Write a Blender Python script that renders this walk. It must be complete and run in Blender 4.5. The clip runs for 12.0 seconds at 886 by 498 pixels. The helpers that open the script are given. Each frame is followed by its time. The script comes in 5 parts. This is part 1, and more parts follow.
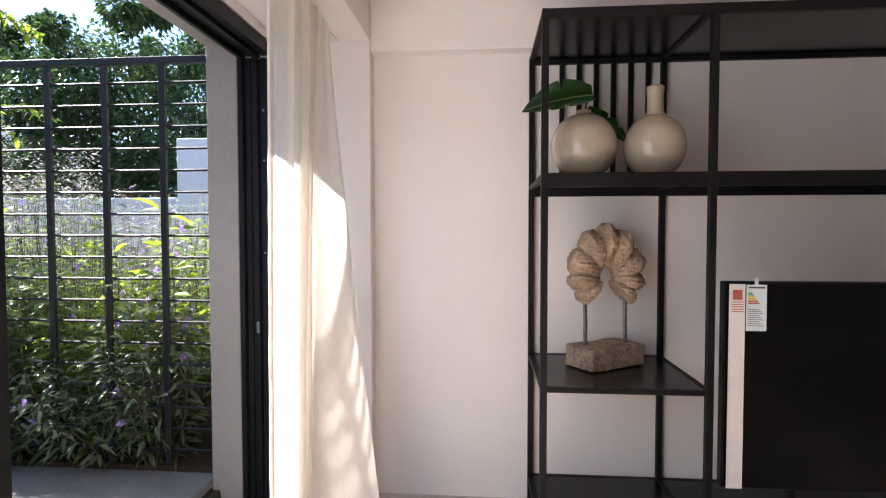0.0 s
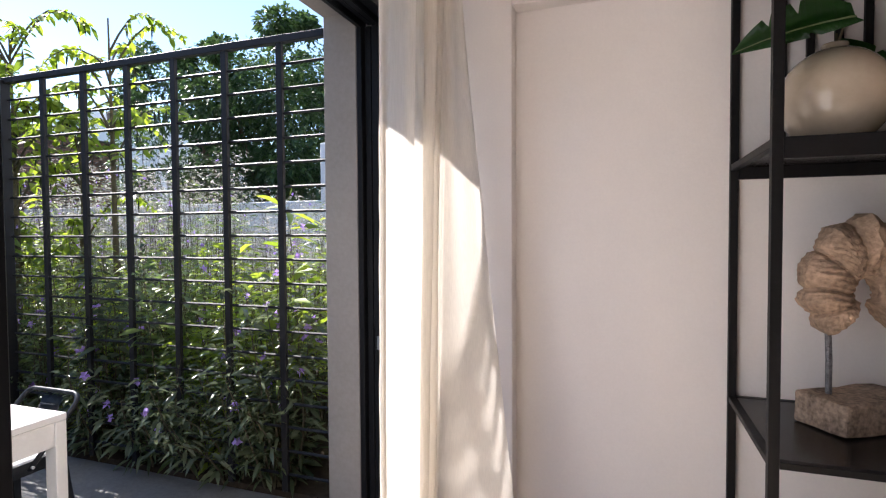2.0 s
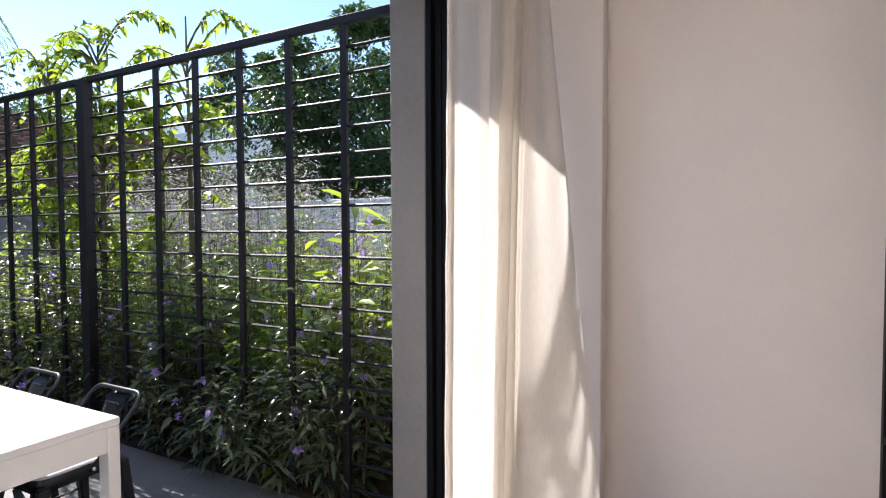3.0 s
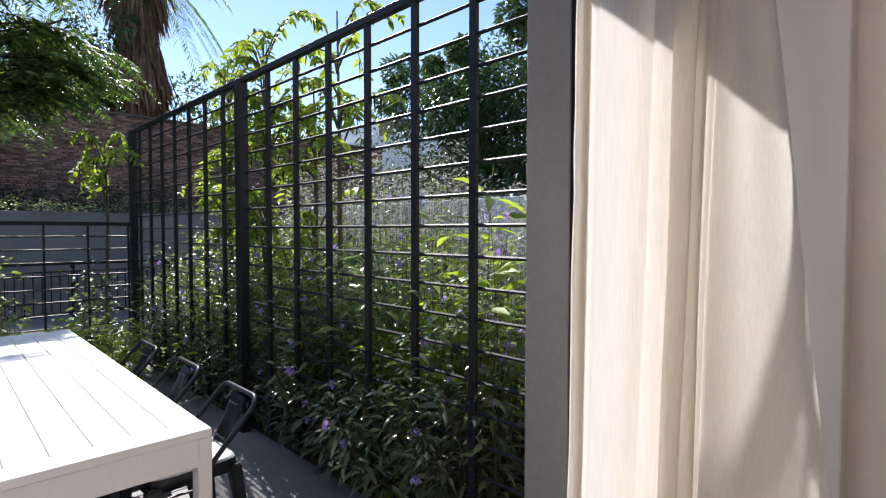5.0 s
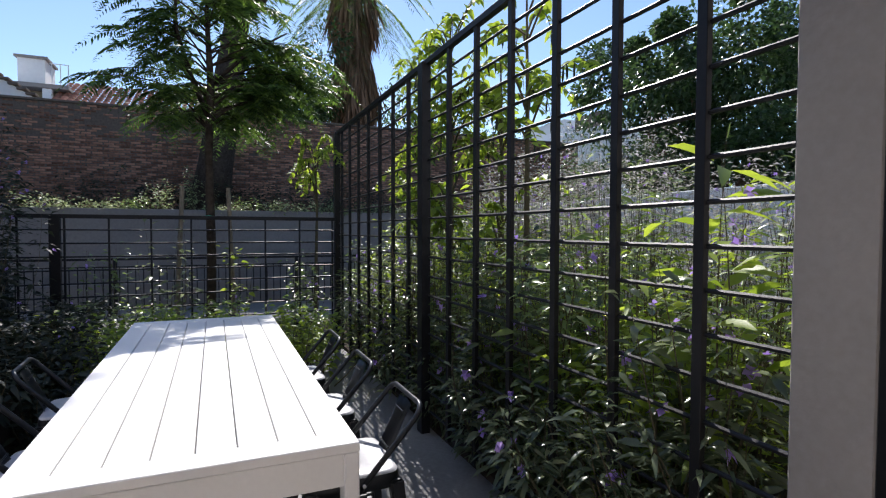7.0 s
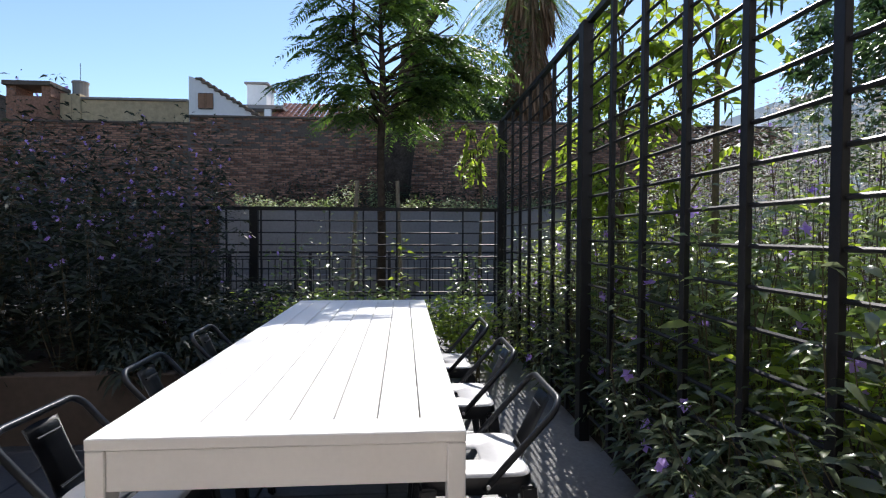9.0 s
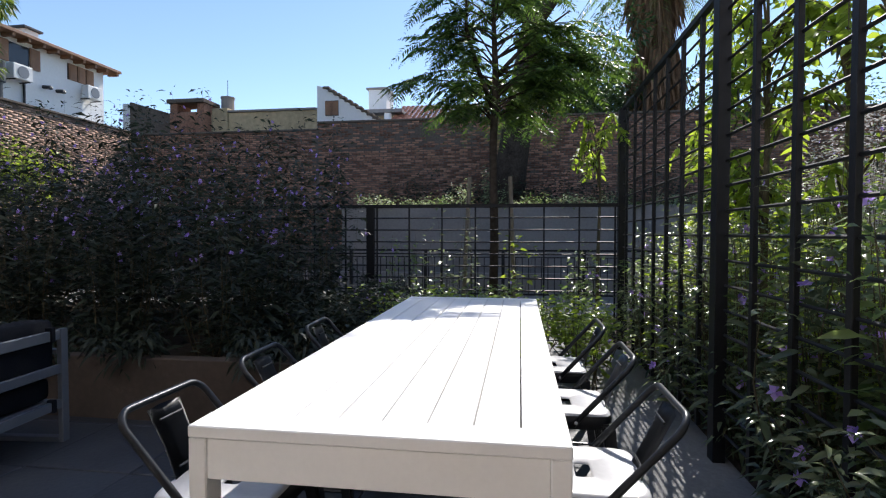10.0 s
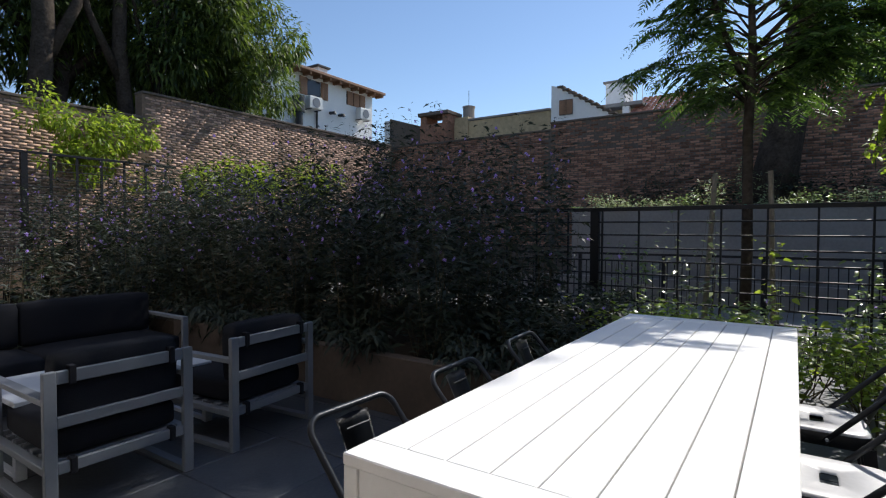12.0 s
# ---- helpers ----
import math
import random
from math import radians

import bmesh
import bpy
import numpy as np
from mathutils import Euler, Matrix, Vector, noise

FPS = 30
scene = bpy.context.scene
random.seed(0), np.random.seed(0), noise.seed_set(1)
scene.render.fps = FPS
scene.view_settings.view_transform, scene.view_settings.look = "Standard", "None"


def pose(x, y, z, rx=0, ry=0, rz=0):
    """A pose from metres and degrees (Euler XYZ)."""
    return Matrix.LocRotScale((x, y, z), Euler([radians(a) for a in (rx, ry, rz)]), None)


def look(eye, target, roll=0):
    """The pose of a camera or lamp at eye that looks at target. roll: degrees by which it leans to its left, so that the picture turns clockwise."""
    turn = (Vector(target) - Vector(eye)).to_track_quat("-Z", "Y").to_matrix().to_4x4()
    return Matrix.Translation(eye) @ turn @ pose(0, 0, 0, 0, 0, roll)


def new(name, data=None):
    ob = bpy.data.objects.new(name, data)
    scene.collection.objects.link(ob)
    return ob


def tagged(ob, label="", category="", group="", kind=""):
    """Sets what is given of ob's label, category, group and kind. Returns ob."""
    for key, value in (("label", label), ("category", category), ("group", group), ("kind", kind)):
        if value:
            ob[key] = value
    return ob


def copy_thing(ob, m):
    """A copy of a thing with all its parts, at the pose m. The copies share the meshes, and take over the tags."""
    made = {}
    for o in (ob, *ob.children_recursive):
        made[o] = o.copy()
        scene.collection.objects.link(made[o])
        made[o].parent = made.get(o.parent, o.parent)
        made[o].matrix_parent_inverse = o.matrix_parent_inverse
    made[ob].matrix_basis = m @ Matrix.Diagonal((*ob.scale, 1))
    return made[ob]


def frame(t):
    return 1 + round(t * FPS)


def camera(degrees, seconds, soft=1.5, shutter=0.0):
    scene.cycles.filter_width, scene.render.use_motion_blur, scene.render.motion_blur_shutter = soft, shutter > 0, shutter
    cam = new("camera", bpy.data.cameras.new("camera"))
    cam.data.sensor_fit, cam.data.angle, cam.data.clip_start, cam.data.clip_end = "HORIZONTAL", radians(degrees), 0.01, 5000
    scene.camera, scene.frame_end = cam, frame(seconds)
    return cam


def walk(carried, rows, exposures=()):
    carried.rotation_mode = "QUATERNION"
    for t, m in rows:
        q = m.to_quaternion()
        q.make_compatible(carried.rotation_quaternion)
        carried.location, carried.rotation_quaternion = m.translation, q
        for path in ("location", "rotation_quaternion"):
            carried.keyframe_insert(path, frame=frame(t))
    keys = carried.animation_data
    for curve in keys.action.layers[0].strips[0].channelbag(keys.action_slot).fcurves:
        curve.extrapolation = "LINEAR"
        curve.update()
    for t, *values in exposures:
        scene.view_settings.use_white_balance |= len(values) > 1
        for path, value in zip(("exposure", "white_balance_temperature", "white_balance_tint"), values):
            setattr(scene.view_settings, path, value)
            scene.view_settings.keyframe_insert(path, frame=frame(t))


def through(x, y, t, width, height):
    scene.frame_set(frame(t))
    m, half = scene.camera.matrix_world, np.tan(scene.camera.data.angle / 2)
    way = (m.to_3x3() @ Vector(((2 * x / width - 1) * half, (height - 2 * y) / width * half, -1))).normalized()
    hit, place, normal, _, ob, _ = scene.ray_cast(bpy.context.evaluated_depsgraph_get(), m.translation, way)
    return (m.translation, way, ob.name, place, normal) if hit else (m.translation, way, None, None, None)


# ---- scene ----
cam = camera(80.3, 12.0, soft=1.2)
# seconds, x, y, z, heading, pitch, roll
ROWS = [
    (0.0, 0.039, -0.189, 1.479, 4.53, -2.01, 0.05),
    (0.5, 0.000, 0.000, 1.473, 8.03, -1.86, 0.25),
    (1.0, -0.036, 0.162, 1.466, 11.71, -1.80, 0.29),
    (1.5, -0.076, 0.311, 1.461, 15.50, -1.75, 0.30),
    (2.0, -0.129, 0.458, 1.458, 19.27, -1.76, 0.35),
    (2.5, -0.187, 0.601, 1.456, 23.18, -1.81, 0.37),
    (3.0, -0.244, 0.735, 1.451, 27.29, -1.97, 0.18),
    (3.5, -0.287, 0.873, 1.444, 31.51, -1.98, 0.07),
    (4.0, -0.326, 1.008, 1.436, 35.93, -1.96, 0.01),
    (4.5, -0.367, 1.133, 1.429, 40.59, -1.95, -0.03),
    (5.0, -0.420, 1.242, 1.424, 45.50, -1.93, -0.07),
    (5.5, -0.492, 1.328, 1.421, 50.68, -1.81, -0.13),
    (6.0, -0.587, 1.407, 1.410, 56.28, -1.85, -0.18),
    (6.5, -0.687, 1.480, 1.389, 61.34, -1.92, -0.21),
    (7.0, -0.774, 1.544, 1.358, 66.43, -1.90, -0.16),
    (7.5, -0.844, 1.613, 1.320, 71.19, -1.72, -0.15),
    (8.0, -0.903, 1.680, 1.281, 75.83, -1.57, -0.17),
    (8.5, -0.957, 1.736, 1.245, 80.59, -1.50, -0.21),
    (9.0, -1.014, 1.775, 1.215, 85.71, -1.55, -0.23),
    (9.5, -1.080, 1.788, 1.198, 91.49, -1.66, -0.12),
    (10.0, -1.141, 1.813, 1.193, 98.32, -1.69, -0.02),
    (10.5, -1.210, 1.838, 1.196, 104.92, -1.68, -0.02),
    (11.0, -1.273, 1.864, 1.207, 111.91, -1.60, -0.11),
    (11.5, -1.327, 1.885, 1.227, 118.06, -1.68, -0.21),
    (12.0, -1.385, 1.903, 1.254, 123.81, -1.85, -0.26),
]
walk(cam, [(t, pose(x, y, z, 90 + pitch, roll, yaw)) for t, x, y, z, yaw, pitch, roll in ROWS],
     exposures=[(0.0, 1.7, 6350, 15), (1.0, 1.6, 6350, 15), (2.0, 1.35, 6350, 15), (3.0, 1.1, 6300, 15), (5.0, 0.7, 6250, 15), (6.0, 0.55, 6250, 16),
                (7.0, 0.4, 6250, 15), (9.0, 0.55, 6300, 13), (10.0, 0.58, 6350, 13), (10.5, 0.5, 6400, 13), (11.3, 0.2, 6350, 12), (12.0, 0.15, 6350, 11)])

# ---- world, sun and lamps ----
SUN_AZ, SUN_EL = 76.5, 45.5      # degrees from +y towards -x, and above the horizon
SUN_DIR = Vector((-math.sin(radians(SUN_AZ)) * math.cos(radians(SUN_EL)),
                  math.cos(radians(SUN_AZ)) * math.cos(radians(SUN_EL)), math.sin(radians(SUN_EL))))
world = bpy.data.worlds.new("sky")
scene.world = world
world.use_nodes = True
wn = world.node_tree.nodes
sky = wn.new("ShaderNodeTexSky")
sky.sky_type, sky.sun_disc = "NISHITA", False
sky.sun_elevation, sky.sun_rotation = radians(SUN_EL), radians(-SUN_AZ)
sky.air_density, sky.dust_density, sky.ozone_density = 1.0, 0.1, 2.5
world.node_tree.links.new(sky.outputs[0], wn["Background"].inputs[0])
wn["Background"].inputs[1].default_value = 0.13

sun = new("sun", bpy.data.lights.new("sun", "SUN"))
sun.data.energy, sun.data.angle, sun.data.color = 5.0, radians(0.5), (1.0, 0.95, 0.87)
sun.matrix_world = look((0, 0, 20), Vector((0, 0, 20)) - SUN_DIR)


# added fill lamp: daylight of the glazed door leaf beside the camera, turned inwards
lamp = new("door_fill_light", bpy.data.lights.new("door_fill_light", "AREA"))
lamp.data.shape, lamp.data.size, lamp.data.size_y, lamp.data.energy = "RECTANGLE", 1.6, 2.3, 8.5
lamp.data.color = (0.95, 0.97, 1.0)
lamp.matrix_world = look((-1.2, 0.2, 1.25), (-0.6, 1.0, 1.25))

# ---- materials ----


def mat(name, color, rough=0.6, metal=0.0, vary=0.12, scale=6.0, fine=60.0, bump=0.1, spec=0.5, island=False, coat=0.0):
    """A surface with stains and grain at two scales and fine relief."""
    m = bpy.data.materials.new(name)
    m.use_nodes = True
    nt = m.node_tree
    n, l = nt.nodes, nt.links
    b = n["Principled BSDF"]
    tc = n.new("ShaderNodeTexCoord")
    big, small = n.new("ShaderNodeTexNoise"), n.new("ShaderNodeTexNoise")
    big.inputs["Scale"].default_value, small.inputs["Scale"].default_value = scale, fine
    big.inputs["Detail"].default_value, small.inputs["Detail"].default_value = 5, 4
    l.new(tc.outputs["Object"], big.inputs["Vector"]), l.new(tc.outputs["Object"], small.inputs["Vector"])
    mixf = n.new("ShaderNodeMath")
    mixf.operation = "ADD"
    l.new(big.outputs[0], mixf.inputs[0]), l.new(small.outputs[0], mixf.inputs[1])
    src = mixf.outputs[0]
    if island:
        rnd = n.new("ShaderNodeObjectInfo" if island == "object" else "ShaderNodeNewGeometry")
        add = n.new("ShaderNodeMath")
        add.operation = "MULTIPLY_ADD"
        add.inputs[1].default_value = 0.9
        l.new(rnd.outputs["Random" if island == "object" else "Random Per Island"], add.inputs[0])
        l.new(src, add.inputs[2])
        sub = n.new("ShaderNodeMath")
        sub.operation = "SUBTRACT"
        sub.inputs[1].default_value = 0.45
        l.new(add.outputs[0], sub.inputs[0])
        src = sub.outputs[0]
    ramp = n.new("ShaderNodeMapRange")
    ramp.inputs["From Min"].default_value, ramp.inputs["From Max"].default_value = 0.6, 1.4
    ramp.inputs["To Min"].default_value, ramp.inputs["To Max"].default_value = 1 - vary, 1 + vary
    l.new(src, ramp.inputs["Value"])
    hsv = n.new("ShaderNodeHueSaturation")
    hsv.inputs["Color"].default_value = (*color, 1)
    l.new(ramp.outputs[0], hsv.inputs["Value"])
    l.new(hsv.outputs[0], b.inputs["Base Color"])
    b.inputs["Roughness"].default_value, b.inputs["Metallic"].default_value = rough, metal
    b.inputs["Specular IOR Level"].default_value = spec
    b.inputs["Coat Weight"].default_value = coat
    if bump:
        bp = n.new("ShaderNodeBump")
        bp.inputs["Strength"].default_value, bp.inputs["Distance"].default_value = bump, 0.01
        l.new(mixf.outputs[0], bp.inputs["Height"])
        l.new(bp.outputs[0], b.inputs["Normal"])
    return m


def leaf_mat(name, dark, light, through=0.35, rough=0.45):
    """Leaves: each its own tone between two greens, letting some light through."""
    m = bpy.data.materials.new(name)
    m.use_nodes = True
    n, l = m.node_tree.nodes, m.node_tree.links
    b = n["Principled BSDF"]
    geo = n.new("ShaderNodeNewGeometry")
    mix = n.new("ShaderNodeMix")
    mix.data_type = "RGBA"
    mix.inputs["A"].default_value, mix.inputs["B"].default_value = (*dark, 1), (*light, 1)
    l.new(geo.outputs["Random Per Island"], mix.inputs["Factor"])
    l.new(mix.outputs["Result"], b.inputs["Base Color"])
    b.inputs["Roughness"].default_value = rough
    tr = n.new("ShaderNodeBsdfTranslucent")
    gain = n.new("ShaderNodeHueSaturation")
    gain.inputs["Value"].default_value, gain.inputs["Saturation"].default_value, gain.inputs["Hue"].default_value = 1.6, 1.1, 0.485
    l.new(mix.outputs["Result"], gain.inputs["Color"])
    l.new(gain.outputs[0], tr.inputs["Color"])
    ms = n.new("ShaderNodeMixShader")
    ms.inputs[0].default_value = through
    l.new(b.outputs[0], ms.inputs[1]), l.new(tr.outputs[0], ms.inputs[2])
    l.new(ms.outputs[0], n["Material Output"].inputs["Surface"])
    return m


def cloth_mat(name, color, through=0.4):
    m = bpy.data.materials.new(name)
    m.use_nodes = True
    n, l = m.node_tree.nodes, m.node_tree.links
    b = n["Principled BSDF"]
    tc = n.new("ShaderNodeTexCoord")
    mp = n.new("ShaderNodeMapping")
    mp.inputs["Scale"].default_value = (260, 260, 14)
    no = n.new("ShaderNodeTexNoise")
    no.inputs["Scale"].default_value, no.inputs["Detail"].default_value = 1.0, 3
    l.new(tc.outputs["Object"], mp.inputs["Vector"]), l.new(mp.outputs[0], no.inputs["Vector"])
    hs = n.new("ShaderNodeHueSaturation")
    hs.inputs["Color"].default_value = (*color, 1)
    mr = n.new("ShaderNodeMapRange")
    mr.inputs["To Min"].default_value, mr.inputs["To Max"].default_value = 0.88, 1.1
    l.new(no.outputs[0], mr.inputs["Value"]), l.new(mr.outputs[0], hs.inputs["Value"])
    l.new(hs.outputs[0], b.inputs["Base Color"])
    b.inputs["Roughness"].default_value, b.inputs["Specular IOR Level"].default_value = 0.9, 0.1
    bp = n.new("ShaderNodeBump")
    bp.inputs["Strength"].default_value, bp.inputs["Distance"].default_value = 0.25, 0.002
    l.new(no.outputs[0], bp.inputs["Height"]), l.new(bp.outputs[0], b.inputs["Normal"])
    tr = n.new("ShaderNodeBsdfTranslucent")
    l.new(hs.outputs[0], tr.inputs["Color"])
    ms = n.new("ShaderNodeMixShader")
    ms.inputs[0].default_value = through
    l.new(b.outputs[0], ms.inputs[1]), l.new(tr.outputs[0], ms.inputs[2])
    l.new(ms.outputs[0], n["Material Output"].inputs["Surface"])
    return m


def glass_mat(name):
    m = bpy.data.materials.new(name)
    m.use_nodes = True
    b = m.node_tree.nodes["Principled BSDF"]
    b.inputs["Base Color"].default_value = (0.96, 0.98, 0.97, 1)
    b.inputs["Transmission Weight"].default_value, b.inputs["Roughness"].default_value, b.inputs["IOR"].default_value = 1.0, 0.0, 1.45
    return m


PLASTER = mat("white_plaster", (0.82, 0.775, 0.75), 0.85, vary=0.03, scale=1.6, fine=90, bump=0.06, spec=0.2)
FLOORWOOD = mat("oiled_timber_floor", (0.56, 0.46, 0.38), 0.45, vary=0.2, scale=2.0, fine=30, bump=0.05)
CONCRETE = mat("smooth_concrete", (0.28, 0.26, 0.245), 0.85, vary=0.1, scale=3.0, fine=45, bump=0.15, spec=0.25)
PLANTER = mat("garden_wall_render", (0.25, 0.235, 0.225), 0.9, vary=0.16, scale=1.2, fine=20, bump=0.15, spec=0.2)
KERB = mat("grey_concrete_kerb", (0.2, 0.2, 0.2), 0.85, vary=0.2, scale=3.0, fine=50, bump=0.2, spec=0.25)
SLATE = mat("dark_slate_tile", (0.05, 0.054, 0.062), 0.5, vary=0.3, scale=3.0, fine=40, bump=0.25, island="object")
GROUT = mat("grey_mortar_bed", (0.11, 0.11, 0.11), 0.95, vary=0.2, scale=4, fine=60, bump=0.2)
SOIL = mat("garden_soil", (0.05, 0.038, 0.028), 0.95, vary=0.4, scale=3, fine=30, bump=0.6, spec=0.1)
GRASS = mat("ground_cover", (0.055, 0.05, 0.04), 0.95, vary=0.4, scale=0.8, fine=14, bump=0.5, spec=0.1)
BLACK_ALU = mat("black_anodised_aluminium", (0.007, 0.0075, 0.009), 0.4, vary=0.2, scale=3, fine=80, bump=0.02, spec=0.2)
IRON = mat("black_painted_iron", (0.008, 0.0075, 0.008), 0.5, vary=0.25, scale=5, fine=70, bump=0.06, spec=0.2)
FENCE = mat("charcoal_fence_paint", (0.011, 0.011, 0.013), 0.5, vary=0.25, scale=5, fine=60, bump=0.08, spec=0.3)
SHELF_TOP = mat("black_lacquered_shelf", (0.009, 0.0085, 0.009), 0.25, vary=0.15, scale=3, fine=50, bump=0.01, spec=0.3)
TABLE = mat("white_powder_coat", (0.8, 0.79, 0.77), 0.42, vary=0.03, scale=2.5, fine=70, bump=0.03)
CHAIR = mat("gunmetal_chair_paint", (0.02, 0.022, 0.026), 0.35, metal=0.3, vary=0.2, scale=6, fine=60, bump=0.03)
SEAT = mat("pale_grey_steel_seat", (0.5, 0.5, 0.51), 0.4, vary=0.08, scale=6, fine=60, bump=0.03)
ALU_GREY = mat("light_grey_aluminium", (0.15, 0.166, 0.19), 0.45, vary=0.06, scale=4, fine=60, bump=0.02)
ALU_PALE = mat("pale_grey_powder_coat", (0.42, 0.45, 0.5), 0.4, vary=0.06, scale=4, fine=60, bump=0.02)
CUSHION = mat("charcoal_outdoor_fabric", (0.011, 0.012, 0.016), 0.9, vary=0.25, scale=5, fine=220, bump=0.3, spec=0.15)
BRICK = mat("weathered_red_brick", (0.3, 0.165, 0.115), 0.92, vary=0.55, scale=0.55, fine=18, bump=0.4, spec=0.15, island="island")
BRICK_ONE = mat("weathered_brick_piece", (0.3, 0.165, 0.115), 0.92, vary=0.55, scale=0.55, fine=18, bump=0.4, spec=0.15, island="object")
# paler than BRICK: the side wall's sunlit look is put into the colour
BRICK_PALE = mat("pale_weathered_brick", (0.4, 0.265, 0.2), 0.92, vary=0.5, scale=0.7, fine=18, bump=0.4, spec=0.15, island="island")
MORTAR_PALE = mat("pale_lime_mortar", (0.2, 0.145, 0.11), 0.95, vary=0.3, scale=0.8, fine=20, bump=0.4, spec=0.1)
MORTAR = mat("old_mortar", (0.15, 0.125, 0.105), 0.95, vary=0.35, scale=0.7, fine=20, bump=0.4, spec=0.1)
CREAM = mat("cream_glazed_ceramic", (0.44, 0.36, 0.275), 0.16, vary=0.07, scale=7, fine=40, bump=0.02, coat=0.5)
DRIFT = mat("carved_raw_wood", (0.36, 0.255, 0.18), 0.85, vary=0.6, scale=7, fine=55, bump=0.5, spec=0.2)
BLOCK = mat("grey_brown_wood_block", (0.3, 0.225, 0.17), 0.85, vary=0.75, scale=7, fine=60, bump=0.5, spec=0.2)
ROD = mat("speckled_iron_rod", (0.13, 0.13, 0.14), 0.45, metal=0.3, vary=1.0, scale=70, fine=260, bump=0.3)
SCREEN = mat("black_tv_screen", (0.003, 0.003, 0.004), 0.2, vary=0.1, scale=2, fine=20, bump=0.0, spec=0.15)
TAPE = mat("white_protective_film", (0.78, 0.74, 0.73), 0.6, vary=0.04, scale=5, fine=60, bump=0.02)
PAPER = mat("label_paper", (0.72, 0.8, 0.84), 0.6, vary=0.04, scale=8, fine=80, bump=0.01)
INK = mat("dark_label_ink", (0.06, 0.06, 0.07), 0.7, vary=0.1, bump=0.0)
RED = mat("red_label_ink", (0.45, 0.1, 0.06), 0.7, vary=0.1, bump=0.0)
ORANGE = mat("orange_label_ink", (0.75, 0.33, 0.04), 0.7, vary=0.1, bump=0.0)
YELLOW = mat("yellow_label_ink", (0.75, 0.6, 0.08), 0.7, vary=0.1, bump=0.0)
GREEN = mat("green_label_ink", (0.06, 0.33, 0.12), 0.7, vary=0.1, bump=0.0)
WHITEWASH = mat("whitewashed_house_wall", (0.84, 0.84, 0.83), 0.9, vary=0.06, scale=0.6, fine=12, bump=0.1, spec=0.15)
OCHRE = mat("stained_ochre_render", (0.5, 0.4, 0.25), 0.9, vary=0.3, scale=0.9, fine=9, bump=0.15, spec=0.15)
TERRACOTTA = mat("terracotta_roof_tile", (0.42, 0.19, 0.13), 0.85, vary=0.3, scale=1.5, fine=14, bump=0.2, spec=0.2, island="island")
SHUTTER = mat("varnished_wood_shutter", (0.27, 0.14, 0.075), 0.6, vary=0.25, scale=3, fine=30, bump=0.1)
DARKWIN = mat("dark_window_pane", (0.02, 0.02, 0.025), 0.15, vary=0.1, bump=0.0)
TANK = mat("black_water_tank", (0.02, 0.02, 0.022), 0.45, vary=0.2, bump=0.05)
WHITE_UNIT = mat("white_enamel_unit", (0.72, 0.72, 0.7), 0.5, vary=0.08, bump=0.03)
BARK = mat("grey_brown_bark", (0.17, 0.12, 0.085), 0.95, vary=0.45, scale=7, fine=35, bump=0.8, spec=0.1)
# dark bark, deepened: shade on the trunks is put into its colour
BARK_DARK = mat("shade_dark_furrowed_bark", (0.055, 0.044, 0.035), 0.95, vary=0.6, scale=5, fine=22, bump=1.0, spec=0.1)
STEM = mat("green_brown_stem", (0.1, 0.085, 0.05), 0.8, vary=0.3, scale=10, fine=50, bump=0.2, spec=0.2)
DEADFROND = mat("dry_palm_fronds", (0.23, 0.14, 0.085), 0.9, vary=0.4, scale=3, fine=25, bump=0.3, spec=0.1, island="island")
STAKE = mat("grey_timber_stake", (0.2, 0.17, 0.13), 0.9, vary=0.3, scale=8, fine=40, bump=0.3)
GREENCORD = mat("green_cord", (0.03, 0.3, 0.2), 0.7, vary=0.1, bump=0.0)
CURTAIN = cloth_mat("ivory_linen", (0.88, 0.84, 0.78), 0.48)
GLASS = glass_mat("clear_glass")
LEAF = leaf_mat("green_lance_leaves", (0.06, 0.1, 0.034), (0.21, 0.29, 0.1), 0.5, 0.28)
LEAF_BRIGHT = leaf_mat("bright_yellow_green_leaves", (0.12, 0.19, 0.03), (0.3, 0.4, 0.07), 0.55)
# shade inside the hedges is put into this near-black leaf colour; pods share it
LEAF_DARK = leaf_mat("shade_dark_hedge_leaves", (0.009, 0.016, 0.009), (0.034, 0.046, 0.024), 0.25, 0.6)
LEAF_DEEP = leaf_mat("deep_green_lance_leaves", (0.05, 0.075, 0.04), (0.19, 0.225, 0.13), 0.42, 0.24)
LEAF_GREY = leaf_mat("grey_lavender_foliage", (0.15, 0.16, 0.12), (0.4, 0.38, 0.37), 0.5, 0.7)
LEAF_PALE = leaf_mat("pale_green_leaves", (0.13, 0.18, 0.07), (0.36, 0.42, 0.22), 0.4, 0.5)
LEAF_FICUS = leaf_mat("dark_glossy_tree_leaves", (0.016, 0.042, 0.014), (0.085, 0.145, 0.05), 0.34, 0.33)
LEAF_MANGO = leaf_mat("drooping_tree_leaves", (0.014, 0.03, 0.01), (0.12, 0.18, 0.035), 0.45, 0.55)
LEAF_FERN = leaf_mat("feathery_tree_leaflets", (0.024, 0.054, 0.016), (0.11, 0.19, 0.04), 0.5)
LEAF_MONST = leaf_mat("deep_green_philodendron_leaf", (0.02, 0.085, 0.015), (0.03, 0.11, 0.02), 0.3, 0.3)
PETAL = leaf_mat("violet_petals", (0.3, 0.17, 0.5), (0.5, 0.36, 0.7), 0.4, 0.7)

